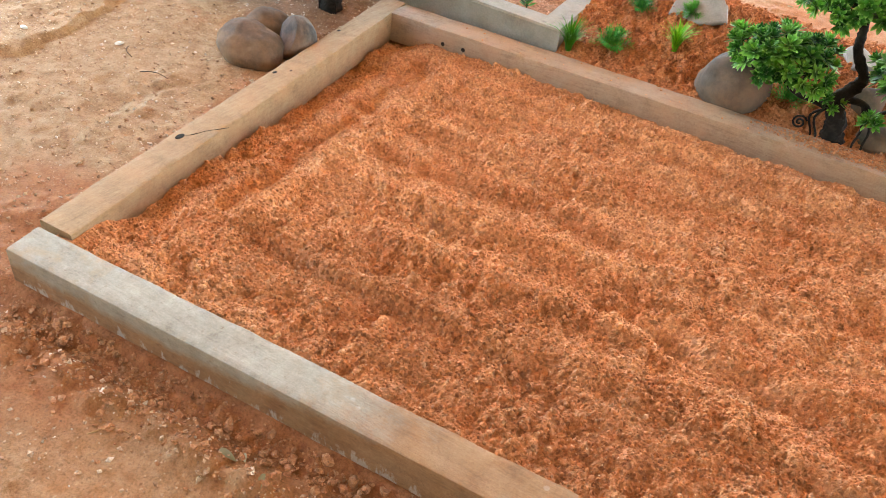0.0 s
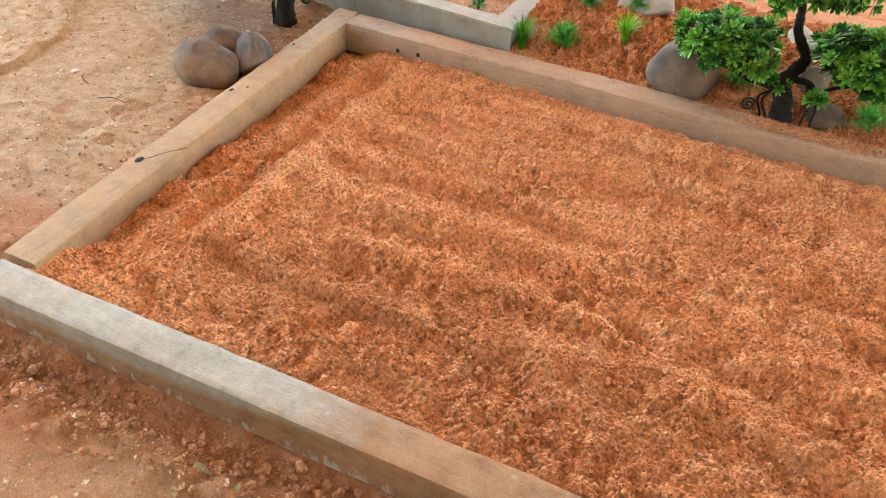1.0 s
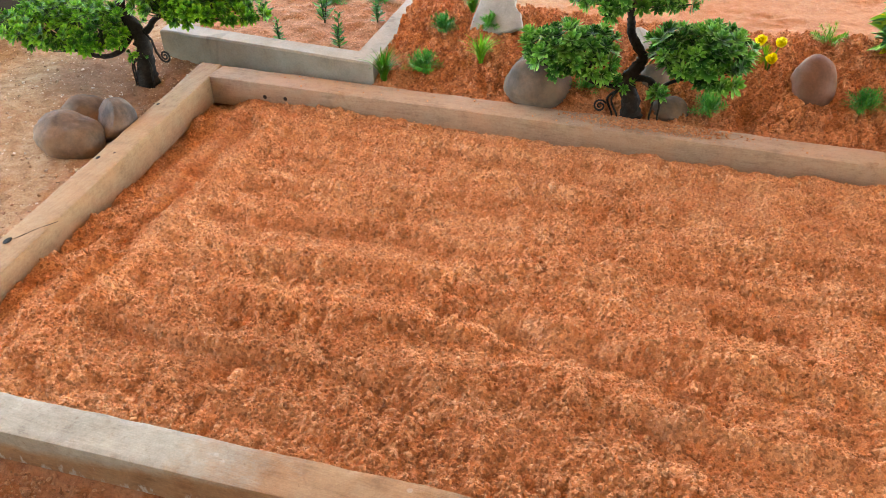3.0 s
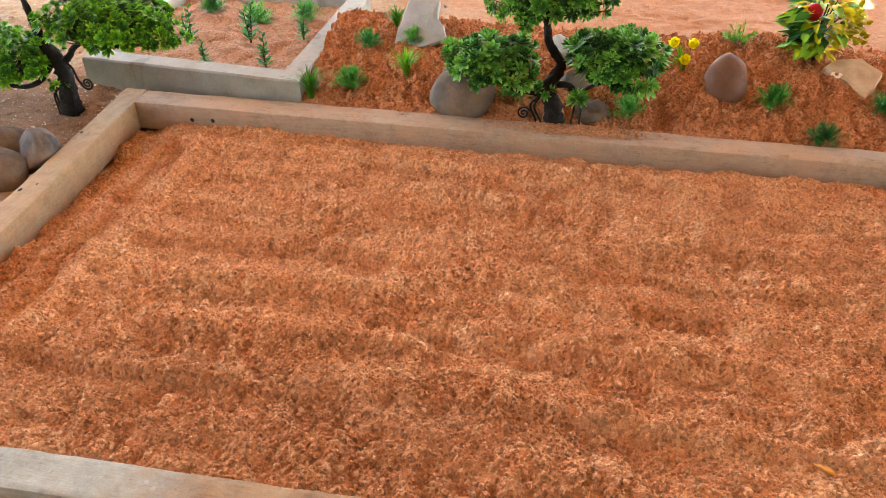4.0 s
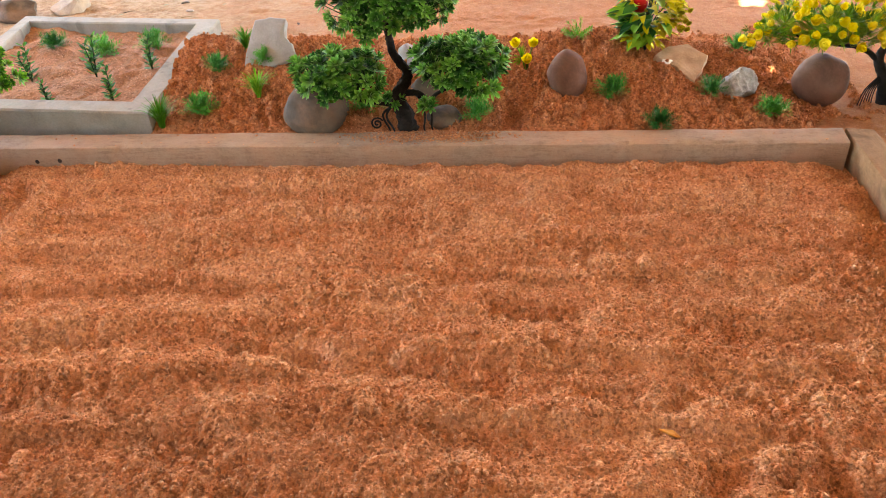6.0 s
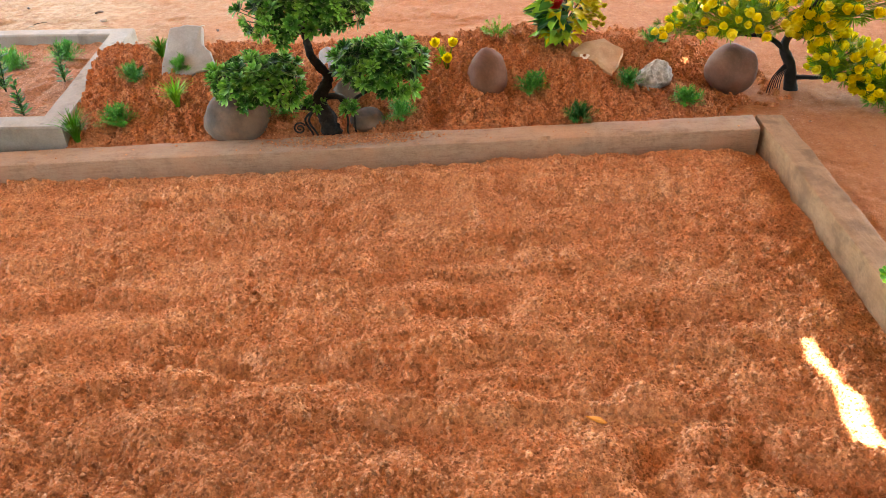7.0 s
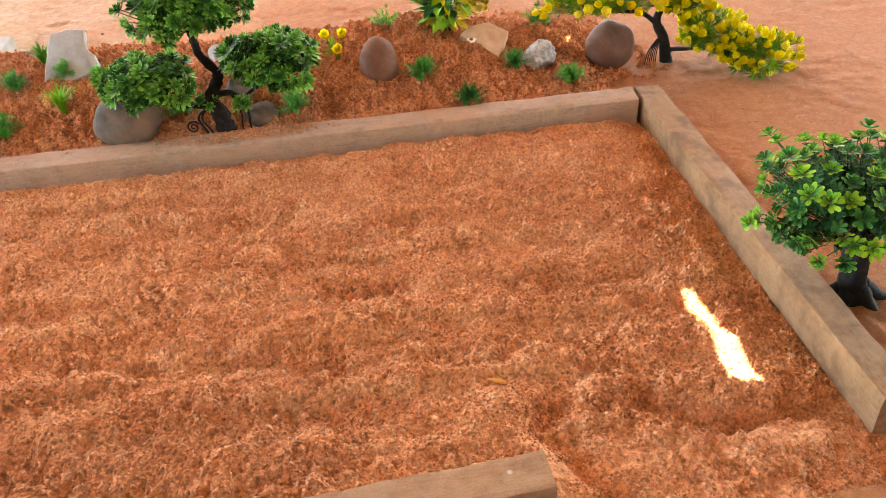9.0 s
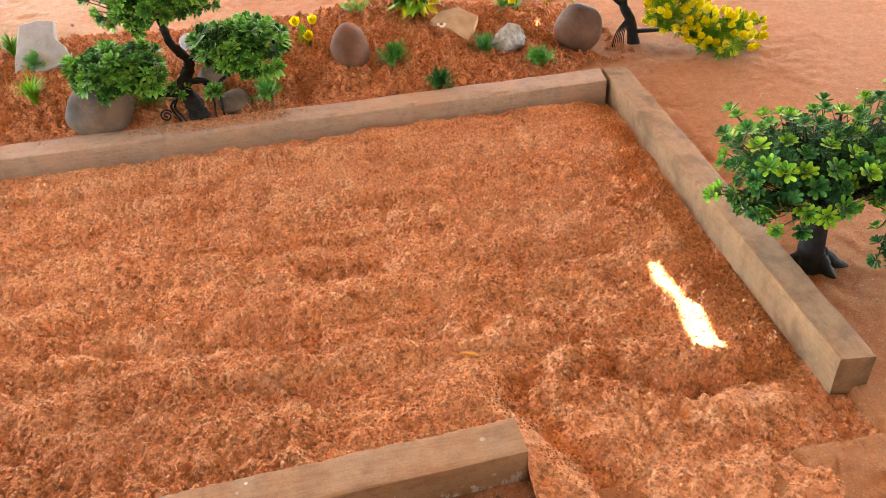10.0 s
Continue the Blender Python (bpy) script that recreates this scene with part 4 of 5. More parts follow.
def slab(name, outline, thick, at, tilt, mat, label, category, seed):
    """A flat broken stone with an uneven outline."""
    bm = bmesh.new()
    n = len(outline)
    ring = []
    for k in range(n):
        p, q = Vector(outline[k]), Vector(outline[(k + 1) % n])
        for s in range(4):
            w = p.lerp(q, s / 4)
            ring.append(w + Vector((noise.noise((w.x * 30, w.y * 30, seed)), noise.noise((w.y * 30, w.x * 30, seed + 4)))) * 0.010)
    mid = sum(ring, Vector((0, 0))) / len(ring)
    loops = []
    for scale, z in ((0.96, -thick), (1.0, -thick * 0.5), (0.985, -thick * 0.12), (0.94, 0), (0.6, 0.004), (0.25, 0.005)):
        loops.append([bm.verts.new((*(mid + (p - mid) * scale), z + 0.006 * noise.noise((p.x * 12 * scale, p.y * 12 * scale, seed)))) for p in ring])
    m = len(ring)
    for a, b in zip(loops, loops[1:]):
        for k in range(m):
            bm.faces.new((a[k], a[(k + 1) % m], b[(k + 1) % m], b[k]))
    bm.faces.new(loops[0])
    bm.faces.new(loops[-1])
    ob = part(name, bm, mat, smooth=False)
    ob.matrix_world = pose(*at, *tilt)
    return tagged(ob, label, category)


slab("stone_slab", ((-0.115, -0.11), (0.0, -0.125), (0.125, -0.075), (0.10, -0.01), (0.065, 0.02), (0.06, 0.11), (-0.02, 0.12), (-0.085, 0.10)), 0.035, (1.10, 0.63, 0.30), (48, 0, -4), PALE_STONE, "pale grey broken stone slab leaning on the mound", "stone slab", 3)
slab("flagstone", ((-0.105, 0.02), (-0.06, -0.02), (0.0, -0.045), (0.02, -0.085), (0.065, -0.115), (0.10, -0.05), (0.125, 0.05), (0.05, 0.115), (-0.05, 0.085)), 0.045, (2.872, 0.575, 0.205), (22, 5, -4), TAN_STONE, "tan broken flagstone lying beside the flowers", "flagstone", 9)
slab("white_flake", ((-0.035, -0.008), (0.0, -0.018), (0.035, -0.004), (0.03, 0.012), (-0.02, 0.016)), 0.006, (2.825, 0.555, 0.2085), (22, 5, 22), WHITE_BIT, "white flake lying on the flagstone", "chip", 12)

# rubble behind the planter and at the yard's edge
for k, (x, y, s, mat) in enumerate(((-0.75, 1.78, 0.15, COBBLE), (-1.10, 1.95, 0.2, COBBLE), (-0.5, 1.95, 0.13, DEBRIS), (-1.42, 1.7, 0.16, DEBRIS), (-1.25, -0.25, 0.05, DEBRIS), (-1.33, -0.12, 0.07, DEBRIS), (-1.2, -0.05, 0.04, DEBRIS), (-1.42, -0.38, 0.06, DEBRIS))):
    stone("rubble_stone", (x, y, on_ground(x, y) + s * 0.25), (s, s * 0.75, s * 0.5), k * 37, mat, "dusty broken stone lying in the yard", "stone", "rubble", 40 + k, 0.2, cuts=6)

# stand-in block for a large dark thing that wasn't made out
bm = bmesh.new()
bmesh.ops.create_cube(bm, size=1)
bmesh.ops.bevel(bm, geom=bm.edges[:], offset=0.04, segments=3, affect="EDGES")
for v in bm.verts:
    v.co = Vector((v.co.x * 0.42, v.co.y * 1.3, v.co.z * 0.5)) + Vector((0, 0, 0.25))
dark_thing = part("dark_timber", bm, DARK_BROWN)
dark_thing.matrix_world = pose(-1.60, 0.30, 0.03, 0, 0, 10)
tagged(dark_thing, "dark brown block standing in for an unidentified dark thing", "timber block")


# ---- plants of moulded plastic ----
def leaf_into(verts, faces, m, length, width, fold=0.25, curl=0.2, blunt=False):
    """Adds a pointed leaf along +x of m: seven corners, six triangles' worth of quads."""
    pts = ((0, 0, 0), (0.35, 0.8, fold * 0.4), (0.35, 0, 0), (0.35, -0.8, fold * 0.4), (0.7, 0.85, fold * 0.4 + curl * 0.4), (0.7, 0, curl * 0.35), (0.7, -0.85, fold * 0.4 + curl * 0.4), (1, 0, curl))
    corners = ((0, 2, 1), (0, 3, 2), (2, 5, 4, 1), (3, 6, 5, 2), (5, 7, 4), (6, 7, 5))
    if blunt:
        pts = ((0, 0, 0), (0.4, 0.5, 0.1), (0.4, 0, 0), (0.4, -0.5, 0.1), (0.76, 1, 0.28), (0.76, 0, 0.08), (0.76, -1, 0.28), (1.0, 0.6, 0.34), (1.05, 0, 0.26), (1.0, -0.6, 0.34))
        corners = ((0, 2, 1), (0, 3, 2), (2, 5, 4, 1), (3, 6, 5, 2), (5, 8, 7, 4), (6, 9, 8, 5))
    k = len(verts)
    for x, y, z in pts:
        verts.append((m @ Vector((x * length, y * width / 2, z * width)))[:])
    for f in corners:
        faces.append(tuple(k + i for i in f))


def plain_mesh(name, verts, faces, mat):
    me = bpy.data.meshes.new(name)
    me.from_pydata(verts, [], faces)
    me.polygons.foreach_set("use_smooth", [True] * len(me.polygons))
    me.materials.append(mat)
    return me


def rosette_mesh(name, mat, size, whorls, seed, width=0.42, blunt=False):
    """Whorls of leaves round a short stalk: (leaves, share of the size, degrees above flat, height)."""
    r = random.Random(seed)
    verts, faces = [], []
    for count, share, up, high in whorls:
        spin = r.uniform(0, 360)
        for k in range(count):
            m = Matrix.Translation((0, 0, high * size)) @ Euler((0, 0, radians(spin + 360 * k / count + r.uniform(-8, 8)))).to_matrix().to_4x4() @ Euler((0, -radians(up + r.uniform(-9, 9)), 0)).to_matrix().to_4x4()
            leaf_into(verts, faces, m, size * share * r.uniform(0.88, 1.1), size * share * width, 0.3, 0.25, blunt)
    return plain_mesh(name, verts, faces, mat)


def tube(bm, points, radii, sides=8, seed=0, knobbly=0.0):
    """A tapered tube through the points."""
    pts = [Vector(p) for p in points]
    rings = []
    for k, p in enumerate(pts):
        way = (pts[min(k + 1, len(pts) - 1)] - pts[max(k - 1, 0)]).normalized()
        a = way.orthogonal().normalized() if abs(way.z) > 0.95 else way.cross(Vector((0, 0, 1))).normalized()
        b = way.cross(a).normalized()
        ring = []
        for s in range(sides):
            t = 2 * math.pi * s / sides
            r = radii[k] * (1 + knobbly * noise.noise((math.cos(t) * 2 + seed, math.sin(t) * 2, k * 0.7)))
            ring.append(bm.verts.new(p + a * math.cos(t) * r + b * math.sin(t) * r))
        rings.append(ring)
    for r0, r1 in zip(rings, rings[1:]):
        # keep the seam straight: start at the nearest corner
        shift = min(range(sides), key=lambda s: (r1[s].co - r0[0].co).length)
        for s in range(sides):
            bm.faces.new((r0[s], r0[(s + 1) % sides], r1[(s + 1 + shift) % sides], r1[(s + shift) % sides]))
    for ring in (rings[0], rings[-1]):
        bm.faces.new(ring)


def curve_points(points, steps=6):
    """A smooth line through the points (Catmull-Rom), with a fourth value carried along."""
    p = [Vector(q) for q in points]
    out = []
    for k in range(len(p) - 1):
        a, b, c, d = p[max(k - 1, 0)], p[k], p[k + 1], p[min(k + 2, len(p) - 1)]
        for s in range(steps):
            t = s / steps
            out.append(0.5 * ((2 * b) + (c - a) * t + (2 * a - 5 * b + 4 * c - d) * t * t + (3 * b - a - 3 * c + d) * t ** 3))
    out.append(p[-1])
    return out


def limb(name, points, mat, parent, sides=9, seed=0, knobbly=0.25, label=""):
    """points: x, y, z, radius."""
    line = curve_points([Vector(q) for q in points])
    bm = bmesh.new()
    tube(bm, [v.to_3d() for v in line], [max(0.001, v[3]) for v in line], sides, seed, knobbly)
    return part(name, bm, mat, parent, label)


def pad(parent, name, centre, radii, count, meshes, root, seed, size=(0.8, 1.2), below=-0.35, stem=STEM, spread=1.0, twig=0.0022, inside=0.0):
    """A cushion of leaf clusters on twigs that fan out from root."""
    r = random.Random(seed)
    c, root = Vector(centre), Vector(root)
    bm = bmesh.new()
    spots = []
    tries = 0
    while len(spots) < count and tries < count * 60:
        tries += 1
        d = Vector((r.gauss(0, 1), r.gauss(0, 1), r.gauss(0, 1))).normalized()
        if d.z < below:
            continue
        lump = 1 + 0.42 * noise.noise(d * 1.9 + Vector((seed, 0, 0)))
        deep = r.uniform(0.55, 0.85) if r.random() < inside else r.uniform(0.88, 1.05)
        at = c + Vector((d.x * radii[0], d.y * radii[1], d.z * radii[2])) * lump * deep
        if any((at - q).length < 0.021 * spread for q, _ in spots):
            continue
        spots.append((at, Vector((d.x / radii[0], d.y / radii[1], d.z / radii[2])).normalized() * 0.8 + Vector((0, 0, 0.45))))
    holder = None
    for at, way in spots:
        mid = root.lerp(at, 0.55) + Vector((0, 0, -0.015)) + Vector((r.uniform(-1, 1), r.uniform(-1, 1), 0)) * 0.012
        tube(bm, (root.lerp(at, 0.08), mid, at), (twig * 1.3, twig, twig * 0.7), 4, 0, 0)
    holder = part(name, bm, stem, parent)
    for at, way in spots:
        ob = new("rosette", r.choice(meshes))
        ob.parent = holder
        turn = way.to_track_quat("Z", "Y").to_matrix().to_4x4()
        ob.matrix_local = Matrix.Translation(at) @ turn @ pose(0, 0, 0, 0, 0, r.uniform(0, 360)) @ Matrix.Scale(r.uniform(*size), 4)
    return holder


def spiral(centre, size, turns, start, flip=1):
    pts = []
    n = int(turns * 14)
    for k in range(n + 1):
        t = k / n
        a = start + flip * t * turns * 2 * math.pi
        r = size * (1 - 0.85 * t)
        pts.append((centre[0] + r * math.cos(a), centre[1], centre[2] + r * math.sin(a)))
    return pts


def thin(name, pts, r0, r1, mat, parent, label=""):
    bm = bmesh.new()
    n = len(pts)
    tube(bm, pts, [r0 + (r1 - r0) * k / (n - 1) for k in range(n)], 6)
    return part(name, bm, mat, parent, label)


W_STAR = ((7, 1.0, 10, 0.0), (7, 0.9, 32, 0.1), (6, 0.68, 55, 0.18), (4, 0.45, 75, 0.22))
W_FLAT = ((8, 1.0, 14, 0.0), (7, 0.82, 36, 0.14), (5, 0.6, 58, 0.22), (3, 0.42, 76, 0.26))
W_STALK = ((6, 0.8, 20, -0.2), (6, 0.75, 12, -0.75), (5, 0.7, 5, -1.3), (5, 0.65, 10, -1.9))
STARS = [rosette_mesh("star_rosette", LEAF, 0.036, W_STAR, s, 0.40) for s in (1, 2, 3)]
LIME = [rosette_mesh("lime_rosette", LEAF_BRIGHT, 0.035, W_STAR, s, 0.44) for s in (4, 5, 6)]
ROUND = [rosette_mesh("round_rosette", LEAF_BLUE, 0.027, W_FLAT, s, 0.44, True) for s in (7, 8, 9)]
STALKS = [rosette_mesh("stalk_leaves", LEAF_INNER, 0.026, W_STALK, s, 0.5, True) for s in (10, 11, 12)]

# the bonsai on the mound
bonsai = empty("bonsai", (1.745, 0.155, 0.10), 0, "artificial bonsai with a black wavy trunk and green star-leaf cushions", "bonsai")
limb("trunk", ((0.0, 0.0, -0.02, 0.040), (-0.005, 0, 0.05, 0.034), (-0.03, 0, 0.13, 0.028), (0.005, 0, 0.20, 0.022), (0.012, 0, 0.24, 0.017), (-0.035, 0, 0.31, 0.015), (-0.045, 0, 0.38, 0.014), (-0.055, 0, 0.44, 0.013), (-0.03, 0.0, 0.52, 0.01)), BARK, bonsai, 12, 1, 0.55)
limb("branch", ((-0.03, 0, 0.10, 0.012), (-0.10, -0.01, 0.115, 0.010), (-0.17, -0.02, 0.13, 0.008), (-0.25, -0.03, 0.19, 0.005)), BARK, bonsai, 7, 2)
limb("branch", ((0.0, 0, 0.15, 0.013), (0.06, 0.0, 0.145, 0.011), (0.085, 0.0, 0.10, 0.008), (0.12, 0.01, 0.14, 0.007), (0.21, 0.01, 0.18, 0.005)), BARK, bonsai, 7, 3)
limb("branch", ((-0.05, 0, 0.43, 0.010), (0.03, 0.01, 0.475, 0.008), (0.14, 0.01, 0.46, 0.005)), BARK, bonsai, 6, 4)
limb("branch", ((-0.05, 0, 0.42, 0.010), (-0.12, 0.0, 0.405, 0.008), (-0.2, -0.01, 0.43, 0.005)), BARK, bonsai, 6, 5)
for k, (x0, z0, x1, y1, x2) in enumerate(((-0.03, 0.11, -0.09, -0.02, -0.07), (-0.035, 0.12, -0.075, -0.03, -0.05), (0.05, 0.14, 0.075, -0.02, 0.07), (0.07, 0.13, 0.10, -0.01, 0.10))):
    limb("aerial_root", ((x0, 0, z0, 0.005), (x1, y1, 0.07, 0.0045), (x2, y1, 0.01, 0.004), (x2 + 0.01, y1, -0.03, 0.003)), BARK, bonsai, 6, k)
thin("tendril", spiral((-0.115, -0.03, 0.035), 0.026, 1.8, 0.5), 0.004, 0.003, BARK, bonsai)
pad(bonsai, "leaf_cushion", (-0.245, -0.05, 0.235), (0.155, 0.14, 0.085), 92, STARS, (-0.2, -0.02, 0.17), 21, (0.95, 1.4), spread=1.5, inside=0.15)
pad(bonsai, "leaf_cushion", (0.215, 0.01, 0.235), (0.155, 0.14, 0.115), 105, STARS, (0.17, 0.01, 0.17), 22, (0.95, 1.4), spread=1.5, inside=0.15)
pad(bonsai, "leaf_cushion", (-0.045, 0.0, 0.51), (0.225, 0.16, 0.115), 165, STARS, (-0.045, 0, 0.43), 23, (0.85, 1.25), spread=1.4, below=-0.7, inside=0.3)
pad(bonsai, "leaf_cushion", (-0.055, -0.03, 0.125), (0.035, 0.03, 0.035), 7, STARS, (-0.04, 0, 0.1), 24, (0.7, 1.0))
pad(bonsai, "leaf_cushion", (0.10, -0.05, 0.11), (0.03, 0.03, 0.03), 5, STARS, (0.06, 0, 0.13), 25, (0.8, 1.1))

# the bonsai by the planter's corner
left_bonsai = empty("bonsai", (-0.295, -0.012, 0.045), 0, "artificial bonsai with lime green cushions and curled black tendrils", "bonsai")
limb("trunk", ((0, 0, -0.02, 0.046), (0.0, 0, 0.04, 0.038), (0.01, 0, 0.13, 0.034), (0.005, 0, 0.215, 0.030), (-0.045, 0, 0.285, 0.022), (-0.06, 0, 0.37, 0.015), (-0.075, 0, 0.47, 0.012), (-0.09, 0, 0.56, 0.008)), BARK, left_bonsai, 12, 6, 0.5)
limb("branch", ((0.0, 0, 0.20, 0.016), (0.05, 0.01, 0.235, 0.014), (0.09, 0.02, 0.28, 0.011), (0.2, 0.03, 0.32, 0.007), (0.33, 0.04, 0.33, 0.004)), BARK, left_bonsai, 8, 7)
limb("branch", ((-0.02, 0, 0.22, 0.014), (-0.10, -0.02, 0.13, 0.012), (-0.20, -0.03, 0.10, 0.010), (-0.34, -0.05, 0.13, 0.007), (-0.5, -0.05, 0.16, 0.004)), BARK, left_bonsai, 8, 8)
for k, (x1, x2, y1) in enumerate(((0.05, 0.045, -0.03), (-0.03, -0.035, -0.04), (-0.045, -0.05, -0.01))):
    limb("aerial_root", ((0.0, 0, 0.13 - 0.02 * k, 0.006), (x1, y1, 0.09, 0.0045), (x2, y1, 0.03, 0.004), (x2, y1, -0.03, 0.003)), BARK, left_bonsai, 6, k)
thin("tendril", [(0.035, -0.01, 0.23), (0.075, -0.02, 0.20), (0.085, -0.02, 0.15), (0.10, -0.02, 0.125)] + spiral((0.125, -0.02, 0.135), 0.027, 1.9, 3.6), 0.005, 0.003, BARK, left_bonsai)
pad(left_bonsai, "leaf_cushion", (0.28, 0.04, 0.365), (0.25, 0.17, 0.12), 270, LIME, (0.15, 0.03, 0.31), 31, (0.75, 1.1), spread=1.15, inside=0.25)
pad(left_bonsai, "leaf_cushion", (-0.33, -0.04, 0.225), (0.30, 0.17, 0.11), 270, LIME, (-0.25, -0.03, 0.12), 32, (0.75, 1.1), spread=1.15, inside=0.25)
pad(left_bonsai, "leaf_cushion", (-0.09, 0.0, 0.60), (0.22, 0.17, 0.11), 120, LIME, (-0.09, 0, 0.53), 33, (0.75, 1.15))
pad(left_bonsai, "leaf_cushion", (-0.01, -0.035, 0.12), (0.04, 0.03, 0.03), 6, LIME, (0, 0, 0.1), 34, (0.5, 0.8))

# the small tree by the stained beam
small_tree = empty("small_tree", (3.565, -1.235, 0.012), 0, "artificial tree with a thick black trunk and two-tone rosettes", "tree")
limb("trunk", ((0, 0, -0.02, 0.060), (0, 0, 0.02, 0.045), (-0.01, 0, 0.08, 0.036), (-0.02, 0, 0.17, 0.036), (-0.01, 0.0, 0.22, 0.034), (0.03, 0, 0.27, 0.024)), DARK_TRUNK, small_tree, 14, 9, 0.12)
for k, (x, y) in enumerate(((0.11, -0.03), (0.04, -0.07), (-0.06, -0.04), (-0.07, 0.03), (0.05, 0.06))):
    limb("root", ((x * 0.2, y * 0.2, 0.05, 0.024), (x * 0.6, y * 0.6, 0.016, 0.02), (x, y, -0.004, 0.008)), DARK_TRUNK, small_tree, 9, k, 0.2)
for k, (x, y, z) in enumerate(((0.19, 0.02, 0.30), (-0.20, 0.0, 0.36), (0.05, 0.1, 0.44), (-0.05, -0.1, 0.40), (0.28, -0.04, 0.42), (0.12, -0.12, 0.36), (-0.12, 0.06, 0.46))):
    limb("branch", ((0.0, 0, 0.22, 0.018), (x * 0.4, y * 0.4, 0.25 + 0.2 * (z - 0.25), 0.012), (x, y, z, 0.004)), DARK_TRUNK, small_tree, 7, k + 20)
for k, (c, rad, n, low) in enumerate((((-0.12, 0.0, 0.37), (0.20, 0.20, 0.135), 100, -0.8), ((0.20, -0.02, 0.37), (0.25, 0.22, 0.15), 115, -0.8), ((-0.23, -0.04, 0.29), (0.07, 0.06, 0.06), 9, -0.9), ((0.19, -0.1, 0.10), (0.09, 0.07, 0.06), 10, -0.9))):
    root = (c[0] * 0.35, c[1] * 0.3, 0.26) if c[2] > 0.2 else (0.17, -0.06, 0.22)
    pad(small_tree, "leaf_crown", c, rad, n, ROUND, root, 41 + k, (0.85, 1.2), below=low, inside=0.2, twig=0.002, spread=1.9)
    # darker leaves, set further in than the rosettes
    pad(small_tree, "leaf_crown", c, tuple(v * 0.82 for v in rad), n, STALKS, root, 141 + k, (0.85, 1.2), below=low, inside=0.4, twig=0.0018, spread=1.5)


# the yellow-flowered tree
def bud_mesh(name, mat, size, seed):
    r = random.Random(seed)
    verts, faces = [], []
    for ring, (count, up, high, share) in enumerate(((8, 25, 0.0, 0.75), (7, 48, 0.12, 0.8), (6, 66, 0.22, 0.8), (4, 80, 0.28, 0.78))):
        for k in range(count):
            m = Matrix.Translation((0, 0, high * size)) @ Euler((0, 0, 2 * math.pi * (k + 0.5 * ring) / count + r.uniform(-0.1, 0.1))).to_matrix().to_4x4() @ Euler((0, -radians(up + r.uniform(-6, 6)), 0)).to_matrix().to_4x4()
            leaf_into(verts, faces, m, size * share, size * share * 0.8, 0.5, 0.55)
    return plain_mesh(name, verts, faces, mat)


def needles_mesh(name, mat, size, count, seed, up=(10, 80), width=0.05, curl=0.4):
    r = random.Random(seed)
    verts, faces = [], []
    for _ in range(count):
        m = Euler((0, 0, r.uniform(0, 2 * math.pi))).to_matrix().to_4x4() @ Euler((0, -radians(r.uniform(*up)), 0)).to_matrix().to_4x4()
        leaf_into(verts, faces, m, size * r.uniform(0.6, 1.05), size * width, 0.2, curl * r.uniform(-4, 3))
    return plain_mesh(name, verts, faces, mat)


BUDS = [bud_mesh("yellow_bud", YELLOW, 0.034, s) for s in (1, 2)]
FROND = [needles_mesh("green_frond", FINE_GREEN, 0.044, 30, s, (5, 75), 0.09) for s in (3, 4, 5)]
yellow_tree = empty("flowering_tree", (3.715, 0.49, 0.045), 0, "artificial tree with yellow ball flowers on fine green stems", "flowering tree")
limb("trunk", ((0.01, 0, -0.02, 0.034), (0.0, 0, 0.03, 0.026), (-0.02, 0, 0.11, 0.024), (-0.06, 0, 0.19, 0.019), (-0.03, 0, 0.27, 0.015), (0.03, 0, 0.35, 0.012), (0.06, 0, 0.42, 0.008)), DARK_TRUNK, yellow_tree, 11, 12, 0.15)
limb("branch", ((-0.05, 0, 0.17, 0.013), (-0.14, -0.01, 0.235, 0.010), (-0.26, -0.02, 0.26, 0.007), (-0.42, -0.03, 0.30, 0.004)), DARK_TRUNK, yellow_tree, 7, 13)
limb("branch", ((-0.01, 0, 0.05, 0.013), (0.08, -0.03, 0.055, 0.010), (0.18, -0.09, 0.07, 0.008), (0.34, -0.17, 0.06, 0.005)), DARK_TRUNK, yellow_tree, 7, 14)
for k in range(6):
    limb("aerial_root", ((-0.02 - 0.004 * k, -0.01, 0.12, 0.003), (-0.05 - 0.008 * k, -0.02, 0.06, 0.0025), (-0.05 - 0.011 * k, -0.02, -0.02, 0.002)), DARK_TRUNK, yellow_tree, 5, k)
for k, (c, rad, root, n) in enumerate((((-0.31, -0.02, 0.345), (0.25, 0.15, 0.085), (-0.2, -0.01, 0.26), 100), ((0.18, 0.0, 0.385), (0.25, 0.15, 0.105), (0.04, 0, 0.32), 80), ((0.06, -0.02, 0.27), (0.08, 0.08, 0.05), (0.0, 0, 0.24), 24), ((0.17, -0.08, 0.14), (0.12, 0.11, 0.08), (0.08, -0.03, 0.09), 56), ((0.36, -0.20, 0.06), (0.14, 0.12, 0.07), (0.18, -0.08, 0.08), 56))):
    pad(yellow_tree, "green_spray", c, rad, n, FROND, root, 51 + k, (0.8, 1.3), below=-0.6, stem=FINE_GREEN, inside=0.5, twig=0.0016)
    pad(yellow_tree, "flower_spray", c, tuple(v * 1.06 for v in rad), n // 2 + 26, BUDS, root, 61 + k, (0.9, 1.35), below=-0.45, stem=FINE_GREEN, spread=1.5, twig=0.0016)
for o in list(bpy.data.objects):
    if o.name.startswith("rosette") and o.data.name.startswith(("yellow_bud", "green_frond")):
        o.name = "flower" if o.data.name.startswith("yellow_bud") else "frond"


